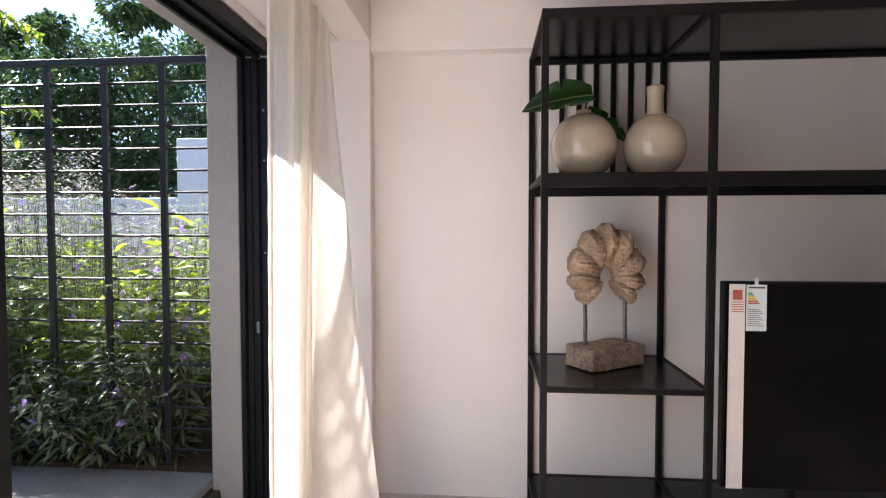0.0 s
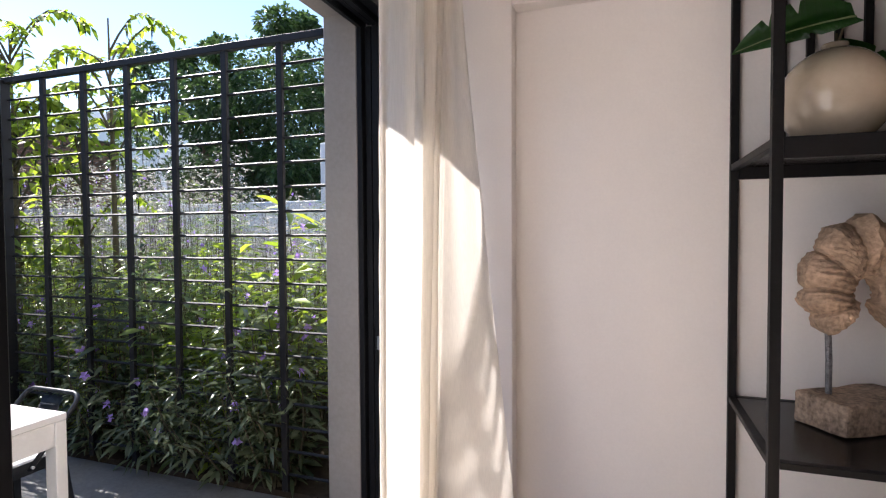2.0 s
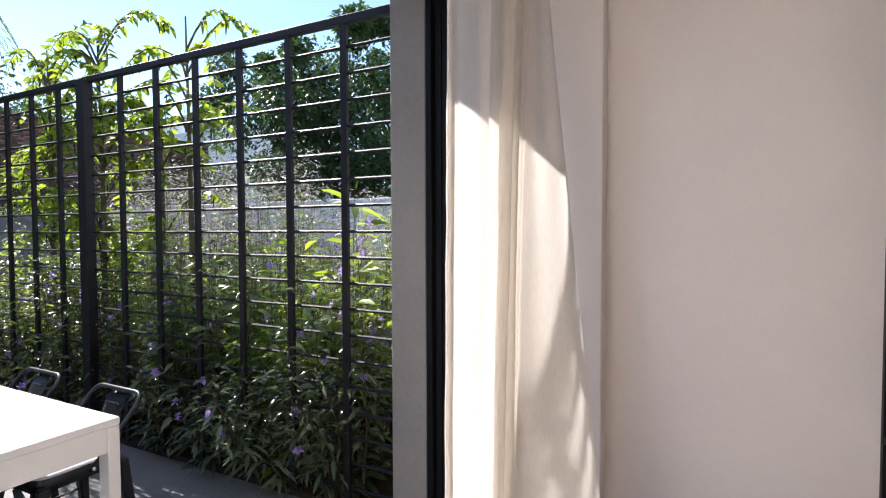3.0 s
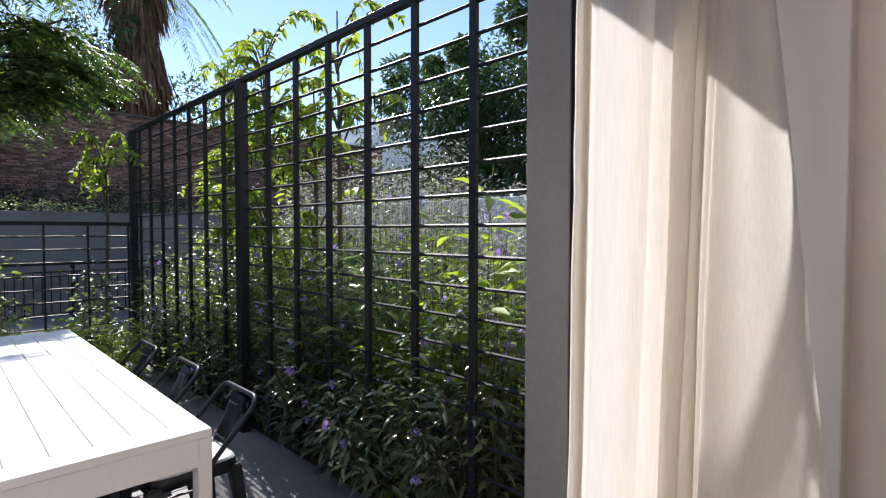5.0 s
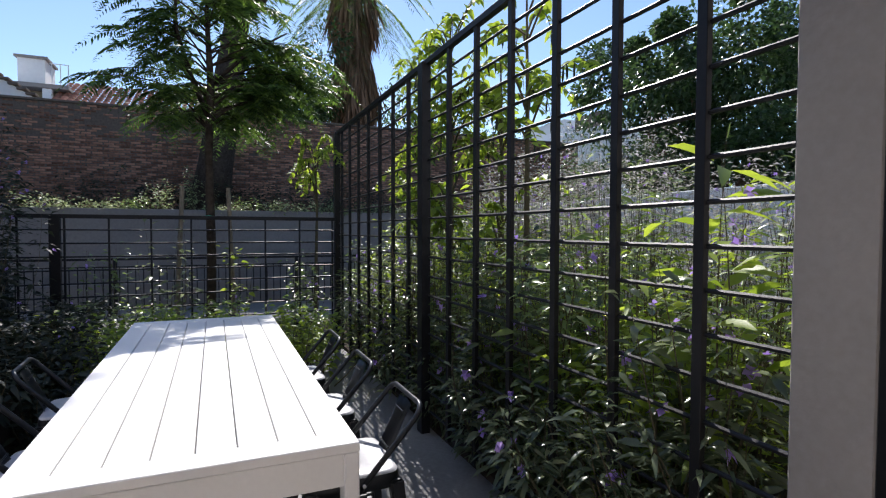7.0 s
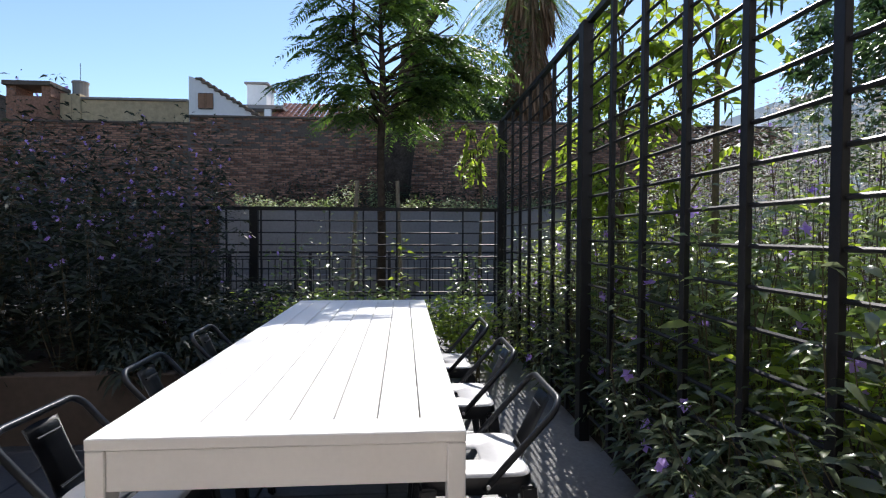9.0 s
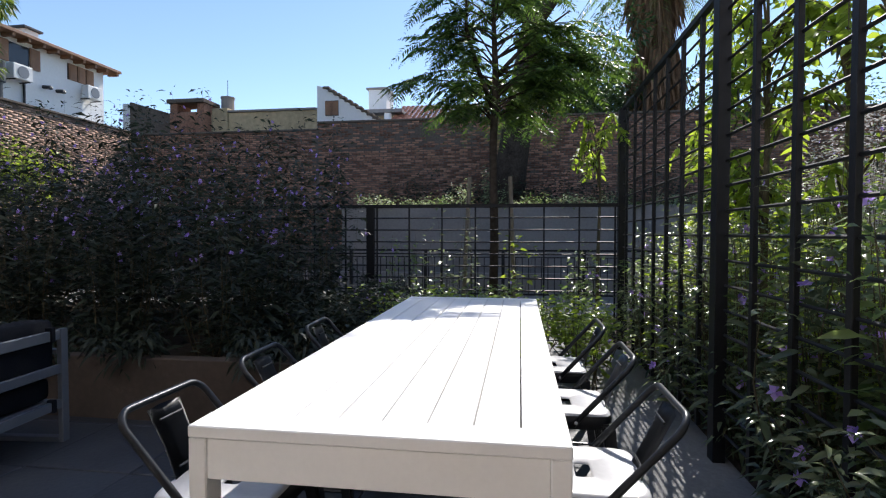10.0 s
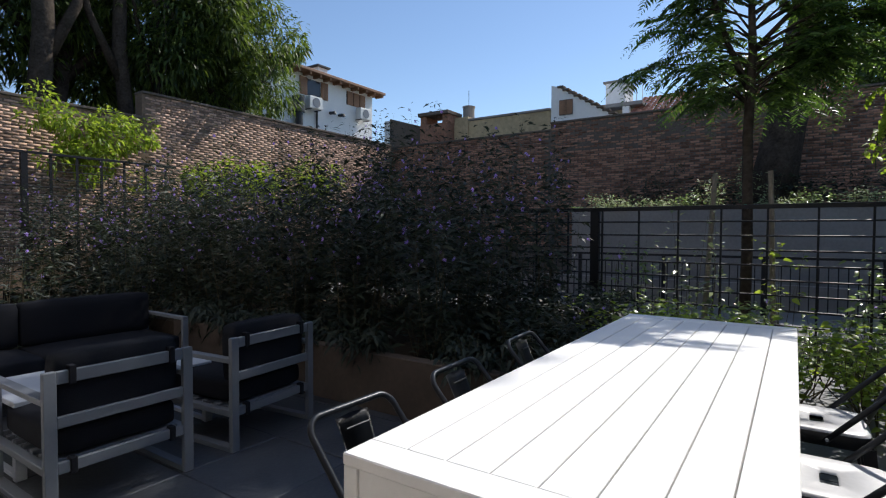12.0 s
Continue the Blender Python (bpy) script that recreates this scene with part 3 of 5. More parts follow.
# ---- garden ground ----
bm = bmesh.new()
steps = [[bm.verts.new((x, y, z)) for y in (-400, 400)] for x, z in ((-400, -.12), (XO + .05, -.12), (XO + .07, -.38), (400, -.38))]
for p, q in zip(steps, steps[1:]):
    bm.faces.new((p[0], q[0], q[1], p[1]))
structure("ground", bm, GRASS, "dark garden ground reaching far away", "ground")
structure("patio_bed", box(-7.6, XO - 0.022, -3.3, 2.30, -0.115, -0.028), GROUT, "grey mortar bed under the patio tiles", "floor")
structure("kerb", box(-7.0, XO - 0.004, 2.305, 2.96, -0.115, -0.05, 0.008), KERB, "grey concrete kerb strip along the garden fence", "kerb")


# ---- fences ----
def fence(name, a, b, top, first, pitch_, thick, label, wire_gap, bottom=0.02, half=.019):
    """A fence of flat posts and round rods from a to b (along x or y)."""
    a, b = Vector(a), Vector(b)
    d = (b - a).normalized()
    rz = math.degrees(math.atan2(d.y, d.x))
    f = thing(name, pose(a.x, a.y, 0, 0, 0, rz), label, "fence")
    L = (b - a).length
    post = mesh_of(box(-half, half, -.012, .012, bottom, top - .02, .002), "post", FENCE)
    heavy = mesh_of(box(-.045, .045, -.045, .02, -0.1, top, .003), "heavy_post", FENCE)
    s = first
    while s < L:
        ob = new("post", post)
        ob.parent, ob.matrix_basis = f, pose(s, 0, 0)
        s += pitch_
    for s in thick:
        ob = new("heavy_post", heavy)
        ob.parent, ob.matrix_basis = f, pose(s, 0, 0)
    part("top_rail", box(0, L, -.02, .02, top - .022, top + .018, .003), FENCE, f)
    rod = mesh_of(tube([(0, 0, 0), (L, 0, 0)], .0085, 6), "rod", FENCE)
    z = top - wire_gap
    while z > bottom:
        ob = new("rod", rod)
        ob.parent, ob.matrix_basis = f, pose(0, .006, z)
        z -= wire_gap
    return f


FY, FX = 2.898, -6.95
fence("garden_fence", (-6.99, FY, 0), (XO - 0.002, FY, 0), 2.517, 0.22, 0.373, (0.0, 2.808), "tall charcoal metal fence of posts and rods with plants behind", 0.1335)
fence("back_fence", (FX, FY - 0.05, 0), (FX, -8.1, 0), 1.50, 0.03, 0.373, (2.72, 6.1), "low charcoal metal fence across the end of the garden", 0.1335, half=.009)
fence("side_fence", (-7.0, -8.1, 0), (3.0, -8.1, 0), 2.48, 0.2, 0.373, (2.42, 5.4), "charcoal metal fence along the far garden side", 0.1335)


# ---- dining table and chairs ----
def dining_table():
    x0, x1, y0, y1 = -4.758, -2.242, 1.055, 1.925
    t = thing("garden_table", pose((x0 + x1) / 2, (y0 + y1) / 2, 0), "long white slatted metal garden table with sun on it", "table")
    hx, hy, e = (x1 - x0) / 2, (y1 - y0) / 2, 0.098
    top, low = 0.75, 0.722
    for s in (-1, 1):
        part("end_rail", box(*sorted((s * hx, s * (hx - e))), -hy, hy, low, top, .003), TABLE, t)
        part("apron", box(*sorted((s * (hx - .006), s * (hx - .03))), -hy + .045, hy - .045, .625, low - .001, .002), TABLE, t)
        part("side_apron", box(-hx + .045, hx - .045, *sorted((s * (hy - .006), s * (hy - .03))), .625, low - .001, .002), TABLE, t)
    n, gap = 8, 0.004
    w = (2 * hy - (n - 1) * gap) / n
    for i in range(n):
        y = -hy + i * (w + gap)
        part("slat", box(-hx + e + .001, hx - e - .001, y, y + w, low, top - .0012, .0025), TABLE, t)
    for sx in (-1, 1):
        for sy in (-1, 1):
            part("leg", box(*sorted((sx * (hx - .001), sx * (hx - .065))), *sorted((sy * (hy - .001), sy * (hy - .045))), 0, low - .0005, .003), TABLE, t)
    part("stretcher", box(-hx + .07, hx - .07, -.02, .02, .60, .624, .003), TABLE, t)
    return t


dining_table()


def chair(m):
    """A low-backed pressed-steel chair; it faces -y, its back at +y."""
    c = thing("metal_chair", m, "dark gunmetal steel chair with pale seat beside the table", "chair", "chairs round the table")
    b = bmesh.new()
    # seat plate with rounded corners, a rolled rim and an oblong hand hole
    n = 40

    def ring(hx, hy, r, z, cy=0):
        pts = []
        for k in range(n):
            a = 2 * math.pi * (k + .5) / n
            ca, sa = math.cos(a), math.sin(a)
            e = 0.28 if r else 0.5
            pts.append(b.verts.new((hx * math.copysign(abs(ca) ** e, ca), cy + hy * math.copysign(abs(sa) ** e, sa), z)))
        return pts
    rings = [ring(.052, .026, 1, .436), ring(.058, .032, 1, .444), ring(.165, .165, 1, .449), ring(.176, .176, 1, .446), ring(.181, .181, 1, .438)]
    for p, q in zip(rings, rings[1:]):
        for k in range(n):
            b.faces.new((p[k], p[(k + 1) % n], q[(k + 1) % n], q[k]))
    part("seat", b, SEAT, c, "pale grey steel seat with a hand hole", True)
    b = bmesh.new()
    rings = [ring(.1805, .1805, 1, .4375), ring(.184, .184, 1, .425), ring(.186, .186, 1, .385), ring(.18, .18, 1, .385)]
    for p, q in zip(rings, rings[1:]):
        for k in range(n):
            b.faces.new((p[k], p[(k + 1) % n], q[(k + 1) % n], q[k]))
    # shade below the seat is put into the skirt's dark colour
    part("skirt", b, CHAIR, c, smooth=True)
    # hoop of the back
    pts = [(-.187, .02, .40), (-.188, .10, .49)]
    for k in range(7):
        a = math.pi * k / 12
        pts.append((-.188 + .055 * (1 - math.cos(a)), .232 + .025 * math.sin(a) * 1.4, .635 + .045 * math.sin(a)))
    pts += [(-x, y, z) for x, y, z in pts[::-1]]
    part("back_hoop", tube(pts, .0115, 8), CHAIR, c, smooth=True)
    for s in (-1, 1):
        part("hoop_bolt", tube([(s * .192, .03, .415), (s * .203, .03, .415)], .007, 8), SEAT, c)
    # splat
    b = bmesh.new()
    rows = []
    for i in range(7):
        u = i / 6
        z, y = .44 + .213 * u, .165 + .1 * u
        rows.append([b.verts.new((x * (.075 - .008 * math.sin(math.pi * u)), y + .006 * math.cos(x * 3), z)) for x in (-1, -.8, -.4, 0, .4, .8, 1)])
    for p, q in zip(rows, rows[1:]):
        for k in range(6):
            b.faces.new((p[k], p[k + 1], q[k + 1], q[k]))
    bmesh.ops.solidify(b, geom=b.faces[:], thickness=.003)
    splat = part("splat", b, CHAIR, c, smooth=True)
    part("embossed_rib", tube([(-.05, .232, .62), (.05, .232, .62)], .004, 6), CHAIR, splat)
    part("embossed_rib", tube([(-.05, .168, .48), (.05, .168, .48)], .004, 6), CHAIR, splat)
    for sx in (-1, 1):
        for sy in (-1, 1):
            b = bmesh.new()
            for u, h in ((0, .016), (1, .028)):
                z = .41 * u
                k = 1 - u
                cx, cy = sx * (.165 + .045 * k), sy * (.16 + .05 * k)
                for dx, dy in ((-h, -h), (h, -h), (h, h), (-h, h)):
                    b.verts.new((cx + dx, cy + dy, z))
            b.verts.ensure_lookup_table()
            for f in BOX_FACES:
                b.faces.new([b.verts[i] for i in f])
            bmesh.ops.bevel(b, geom=b.edges[:], offset=.008, segments=2, affect="EDGES")
            part("leg", b, CHAIR, c)
    for s in (-1, 1):
        part("brace", tube([(s * .19, -.18, .18), (s * .185, .18, .18)], .006, 6), CHAIR, c)
    return c


c0 = chair(pose(-2.84, 2.015, 0))
for x, y, r in ((-3.53, 2.015, 180), (-4.21, 2.0, 180)):
    copy_thing(c0, pose(x, y, 0, 0, 0, r + 180))
for x, y, r in ((-2.64, 0.955, 178), (-3.28, 0.96, 181), (-4.03, 0.92, 183)):
    copy_thing(c0, pose(x, y, 0, 0, 0, r))


# ---- lounge set ----
def cushion(x0, x1, y0, y1, z0, z1, m=None):
    b = box(x0, x1, y0, y1, z0, z1)
    bmesh.ops.subdivide_edges(b, edges=b.edges[:], cuts=5, use_grid_fill=True)
    c = Vector(((x0 + x1) / 2, (y0 + y1) / 2, (z0 + z1) / 2))
    h = Vector(((x1 - x0) / 2, (y1 - y0) / 2, (z1 - z0) / 2))
    r = min(h) * 0.55
    for v in b.verts:
        d = v.co - c
        inner = Vector([max(-(hh - r), min(hh - r, dd)) for hh, dd in zip(h, d)])
        rest = d - inner
        if rest.length > 1e-6:
            d = inner + rest.normalized() * r
        v.co = c + d + noise.noise_vector(v.co * 6) * 0.004
    if m is not None:
        b.transform(m)
    return b


def armchair(m, w=0.66, label="light grey aluminium lounge armchair with charcoal cushions", cat="armchair", seats=1):
    """Faces -y; its slatted back frame stands at +y."""
    a = thing("sofa" if seats > 1 else "lounge_armchair", m, label, cat, "" if seats > 1 else "lounge armchairs")
    h, d = w / 2, 0.68
    top = 0.65
    for s in (-1, 1):
        x0, x1 = sorted((s * h, s * (h - .05)))
        part("back_leg", box(x0, x1, -.03, 0, 0, top, .003), ALU_GREY, a)
        part("front_leg", box(x0, x1, -d, -d + .03, 0, .505, .003), ALU_GREY, a)
        part("armrest", box(x0, x1, -d, -.031, .506, .532, .003), ALU_GREY, a)
        part("floor_runner", box(x0, x1, -d + .031, -.031, .0, .028, .003), ALU_GREY, a)
        part("side_rail", box(x0 + .005, x1 - .005, -d + .031, -.031, .20, .235, .003), ALU_GREY, a)
    for z0, z1, n in ((.592, .648, "back_rail"), (.40, .45, "back_rail"), (.20, .25, "seat_rail")):
        part(n, box(-h + .051, h - .051, -.027, -.004, z0, z1, .003), ALU_GREY, a)
    part("front_rail", box(-h + .051, h - .051, -d + .004, -d + .027, .20, .25, .003), ALU_GREY, a)
    for i in range(6):
        y = -.1 - .1 * i
        part("seat_slat", box(-h + .051, h - .051, y - .02, y + .02, .222, .24, .002), ALU_GREY, a)
    cw = (2 * h - .104) / seats
    for i in range(seats):
        x = -h + .052 + cw * i
        part("seat_cushion", cushion(x + .003, x + cw - .003, -d + .02, -.06, .245, .385), CUSHION, a, smooth=True)
        part("back_cushion", cushion(x + .003, x + cw - .003, -.17, -.03, .375, .715), CUSHION, a, smooth=True)
    for s in (-1, 1):
        part("strap", box(s * (h - .11) - .014, s * (h - .11) + .014, -.036, .006, .585, .668, .003), CUSHION, a)
        part("strap", box(s * (h - .11) - .014, s * (h - .11) + .014, -.036, .006, .19, .262, .003), CUSHION, a)
    return a


a0 = armchair(pose(-3.485, -0.735, 0, 0, 0, 5.5))
copy_thing(a0, pose(-2.595, -0.70, 0, 0, 0, 0.0))
armchair(pose(-2.86, -3.02, 0, 0, 0, 180), 2.0, "grey aluminium garden sofa with charcoal cushions", "sofa", 2)


def coffee_table():
    t = thing("coffee_table", pose(-2.87, -1.58, 0), "low pale grey metal coffee table before the sofa", "table")
    hx, hy, top = .53, .30, .40
    part("tabletop", box(-hx, hx, -hy, hy, top - .03, top, .004), ALU_PALE, t)
    for sx in (-1, 1):
        for sy in (-1, 1):
            part("leg", box(*sorted((sx * hx, sx * (hx - .05))), *sorted((sy * hy, sy * (hy - .04))), 0, top - .031, .003), ALU_PALE, t)
        part("floor_runner", box(*sorted((sx * (hx - .01), sx * (hx - .04))), -hy + .041, hy - .041, 0, .025, .003), ALU_PALE, t)


coffee_table()


# ---- plants ----
def shrub(name, x, y, z0, h, r, stems, per, ll, lw, material, label, seed, lean=(0, 0), flowers=0, low=0.2, fine=True, droop=0.35, cat="shrub", group="garden shrubs", stem_r=0.006, fl=0.022):
    """Upright stems with leaves in whorls and small violet flowers near the tips."""
    rng = np.random.default_rng(seed)
    s = thing(name, pose(x, y, z0), label, cat, group)
    a = rng.uniform(0, 2 * math.pi, stems)
    q = np.sqrt(rng.uniform(0, 1, stems)) * r
    foot = np.stack([q * np.cos(a) * .45, q * np.sin(a) * .45, np.zeros(stems)], 1)
    top = np.stack([q * np.cos(a) + lean[0] * rng.uniform(.5, 1.2, stems), q * np.sin(a) + lean[1] * rng.uniform(.5, 1.2, stems), h * rng.uniform(.6, 1.05, stems)], 1)
    kink = np.stack([rng.normal(0, .07, stems), rng.normal(0, .07, stems), np.zeros(stems)], 1)

    def along(i, u):
        u = u[:, None]
        return foot[i] * (1 - u) + top[i] * u + kink[i] * np.sin(u * math.pi) + np.array([lean[0], lean[1], 0]) * .3 * (u * u - u)
    bm = bmesh.new()
    for i in range(stems):
        us = np.linspace(0, 1, 6)
        tube(along(np.full(6, i), us), [stem_r * (1.15 - u) for u in us], 4, bm, cap=False)
    tagged(part("stem_mass", bm, STEM, s), kind="stuff")
    n = stems * per
    i = rng.integers(0, stems, n)
    u = rng.uniform(low, 1.0, n) ** 0.85
    pos = along(i, u)
    ang = rng.uniform(0, 2 * math.pi, n)
    lift = rng.uniform(-.25, .85, n)
    way = np.stack([np.cos(ang), np.sin(ang), lift], 1)
    pos = pos + way * rng.uniform(0, .09, n)[:, None]
    tagged(leaves("foliage", pos, way, ll * rng.uniform(.5, 1.25, n) * (1.1 - .4 * u), lw, material, s, droop, fine, rng), kind="stuff")
    if flowers:
        k = rng.integers(0, stems, flowers)
        c = along(k, rng.uniform(.6, 1.0, flowers)) + rng.normal(0, .05, (flowers, 3))
        face = unit(np.stack([rng.normal(0, .7, flowers), rng.normal(-.4, .7, flowers), rng.uniform(0, .8, flowers)], 1))
        s1 = unit(np.cross(face, rng.normal(0, 1, (flowers, 3))))
        s2 = np.cross(face, s1)
        ways, poss = [], []
        for p in range(5):
            t = 2 * math.pi * p / 5
            ways.append(s1 * math.cos(t) + s2 * math.sin(t) + face * .35), poss.append(c)
        tagged(leaves("blossom", np.concatenate(poss), np.concatenate(ways), fl, 0.95, PETAL, s, 0.05, False, rng), kind="stuff")
    return s


def clumps(name, centres, n, size, material, parent, rng, droop=.3, width=.5, fill=.55, way_down=0.0):
    """Leaves massed round many lumps, thickest near each lump's skin."""
    k = rng.integers(0, len(centres), n)
    c = np.array([q[:3] for q in centres])[k]
    rad = np.array([q[3] for q in centres])[k]
    d = unit(rng.normal(0, 1, (n, 3)))
    pos = c + d * (rad * (fill + (1.15 - fill) * rng.uniform(0, 1, n) ** .6))[:, None]
    way = d + rng.normal(0, .5, (n, 3)) + np.array([0, 0, -way_down])
    return leaves(name, pos, way, size * rng.uniform(.6, 1.3, n), width, material, parent, droop, False, rng)


# bed behind the tall fence
structure("planting_bed", box(-9.0, XO - 0.003, 2.962, 7.2, -0.118, -0.02), SOIL, "dark soil bed behind the garden fence", "ground")
for i in range(12):
    x = -6.75 + 0.42 * i
    shrub("ruellia_shrub", x, 3.2 + .07 * math.sin(i * 2.1), -.02, 1.26 + .14 * math.sin(i * 1.7), .34, 25, 46, .105 if x < -3.4 else .125, .24 if x < -3.4 else .28, (LEAF, LEAF_BRIGHT, LEAF_DEEP)[i % 3],
          "green lance-leaved shrub with violet flowers behind the fence", 10 + i, (0, -.02), 9, low=.03, fl=.034)
for i in range(11):
    x = -6.6 + 0.47 * i
    shrub("ruellia_shrub", x, 3.75 + .1 * math.sin(i * 1.4), -.02, 1.62 + .12 * math.sin(i * 2.9), .4, 24, 48, .10, .26, (LEAF_BRIGHT, LEAF, LEAF_BRIGHT)[i % 3],
          "sunlit yellow-green shrub behind the garden fence", 40 + i, (0, 0), 6, low=.15)
for i in range(9):
    shrub("ruellia_shrub", -6.5 + .58 * i, 4.3, -.02, (1.85 if i < 6 else 1.6) + .15 * math.sin(i * 1.9), .45, 22, 42, .09, .28, LEAF if i % 2 else LEAF_PALE,
          "green leafy shrub with thin stems in the planting bed", 140 + i, (0, 0), 8, low=.15, fine=False)
for i in range(9):
    shrub("salvia_shrub", -6.9 + 0.62 * i, 4.85 + .2 * (i % 2), -.02, (2.35 if i < 5 else 2.0 if i < 6 else 1.72) + .15 * math.sin(i * 2.3), .55, 46, 96, .066, .32, LEAF_GREY,
          "pale lavender-grey shrub in flower behind the fence", 60 + i, (0, 0), 34, low=.25, fine=False, fl=.02, stem_r=.004)
for i in range(7):
    shrub("salvia_shrub", -8.4 + 0.95 * i, 6.0 + .25 * (i % 2), -.02, (2.3 if i < 4 else 1.75) + .15 * math.sin(i * 1.3), .6, 36, 70, .075, .32, LEAF_PALE if i % 2 else LEAF_GREY,
          "pale green shrub in sun at the back of the bed", 160 + i, (0, 0), 30, low=.2, fine=False, fl=.02, stem_r=.004)
for i, (x, hh, out, ns) in enumerate(((-2.05, .85, -.2, 13), (-2.35, .72, -.3, 15), (-2.68, .8, -.32, 14), (-3.05, .62, -.2, 11), (-3.55, .7, -.05, 12),
                                      (-4.1, .75, -.03, 12), (-4.65, .7, -.05, 12), (-5.2, .75, -.06, 12), (-5.8, .8, -.06, 12), (-6.4, .9, -.08, 12))):
    shrub("trailing_shrub", x, 3.03, -.02, hh, .24, ns, 46, .105, .23, LEAF_DEEP,
          "dull green lance-leaved shrub hanging through the fence rods", 80 + i, (0.03, out), 4, low=.05, droop=.5, fl=.034)
shrub("broadleaf_plant", -2.02, 3.22, -.02, 1.72, .2, 5, 16, .26, .24, LEAF_BRIGHT, "tall plant with broad bright green leaves beside the pier", 95, (0, -.05), 8, low=.35, droop=.3, fl=.03)
shrub("broadleaf_plant", -2.35, 3.3, -.02, 1.5, .22, 5, 14, .22, .24, LEAF_BRIGHT, "tall plant with broad bright green leaves behind the fence", 96, (0, -.05), 4, low=.4, droop=.3, fl=.03)


def vine_tree(x, y, h, seed, arms, low=.35):
    """A thin-limbed small tree with drooping sprays of oval leaflets and dark pods."""
    rng = np.random.default_rng(seed)
    t = thing("orchid_tree", pose(x, y, -.02), "slender young tree with bright yellow-green leaves and pods", "tree")
    bm = bmesh.new()
    tube([(0, 0, 0), (.03, 0, h * .35), (-.02, .03, h * .7), (0, 0, h)], [.03, .024, .016, .006], 6, bm)
    pos, way, pods = [], [], []
    for k in range(arms):
        z = h * rng.uniform(low, .95)
        a = rng.uniform(0, 2 * math.pi)
        L = rng.uniform(.5, 1.25)
        tip = Vector((L * math.cos(a), .28 * L * math.sin(a), z + rng.uniform(-.05, .55)))
        base = Vector((0, 0, z))
        pts = [base.lerp(tip, u) + Vector((0, 0, .22 * math.sin(u * math.pi) - .18 * u * u)) for u in np.linspace(0, 1, 7)]
        tube(pts, [.009 * (1.1 - .9 * u) for u in np.linspace(0, 1, 7)], 4, bm, cap=False)
        for u in np.linspace(.25, 1, 17):
            j = min(5, int(u * 6))
            p = pts[j].lerp(pts[j + 1], u * 6 - j)
            for sgn in (-1, 1):
                pos.append(p), way.append((-math.sin(a) * sgn + .4 * math.cos(a), math.cos(a) * sgn, -.25 + rng.normal(0, .3)))
            if rng.uniform() < .10:
                pods.append(p)
    part("trunk", bm, STEM, t)
    pos, way = np.array(pos), np.array(way)
    leaves("foliage", pos, way + rng.normal(0, .2, way.shape), .088 * rng.uniform(.6, 1.2, len(pos)), .52, LEAF_BRIGHT, t, .3, True, rng)
    pods = np.array(pods)
    tagged(leaves("pod_mass", pods, np.tile((0, 0, -1.0), (len(pods), 1)) + rng.normal(0, .1, (len(pods), 3)), .13, .14, LEAF_DARK, t, 0, True, rng), kind="stuff")


vine_tree(-5.0, 3.45, 3.15, 5, 30)
vine_tree(-5.9, 3.5, 3.2, 6, 34)
vine_tree(-4.55, 3.7, 2.75, 7, 16)
vine_tree(-4.25, 3.75, 3.3, 21, 12, .6)
vine_tree(-7.4, 2.7, 2.4, 8, 12, .72)

# low shrubs at the end of the garden, and the raised bed with its shade-dark hedge
for i, (x, y) in enumerate(((-5.5, 2.35), (-6.1, 2.45), (-5.6, 1.75), (-6.3, 1.9), (-5.9, 1.25), (-6.5, 1.35), (-5.7, .75), (-6.4, .8), (-5.3, 1.2))):
    shrub("low_shrub", x, y, -.03, .74, .42, 18, 38, .09, .42, LEAF if i % 2 else LEAF_BRIGHT, "low leafy green shrub at the end of the patio", 120 + i, (0, 0), 3, low=.3, droop=.3)
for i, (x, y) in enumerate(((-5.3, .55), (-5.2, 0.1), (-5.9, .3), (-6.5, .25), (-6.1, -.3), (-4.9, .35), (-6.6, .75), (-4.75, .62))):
    shrub("low_shrub", x, y, -.03 if y > .45 else .33, (.72 if y > .45 else .42), .42, 20, 44, .085, .4, LEAF_DARK, "shade-dark low shrub at the shaded end of the patio", 420 + i, (0, 0), 2, low=.05, droop=.3)
bm = box(-4.25, -4.15, -3.1, .45, -.1, .40, .006)
structure("raised_bed_wall", bm, mat("brown_render", (0.095, 0.074, 0.06), 0.9, vary=0.2, scale=2, fine=25, bump=0.2, spec=0.2), "low brown rendered wall of the raised bed", "wall")
structure("raised_bed", box(-6.9, -4.252, -8.0, .45, -.1, .34), SOIL, "dark soil of the raised bed", "ground")
structure("side_bed", box(-4.25, 3.0, -8.0, -3.32, -.11, .06), SOIL, "dark soil bed behind the sofa", "ground")
seed = 200
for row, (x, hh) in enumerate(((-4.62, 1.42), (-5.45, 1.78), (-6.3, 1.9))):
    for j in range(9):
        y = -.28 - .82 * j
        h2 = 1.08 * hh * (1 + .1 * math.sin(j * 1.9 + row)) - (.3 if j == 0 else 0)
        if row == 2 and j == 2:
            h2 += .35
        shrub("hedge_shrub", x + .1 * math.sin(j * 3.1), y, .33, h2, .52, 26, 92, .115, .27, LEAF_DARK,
              "shade-dark narrow-leaved hedge shrub with small violet flowers", seed, (0, 0), 34, low=.0, fine=False, fl=.022, stem_r=.003)
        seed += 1
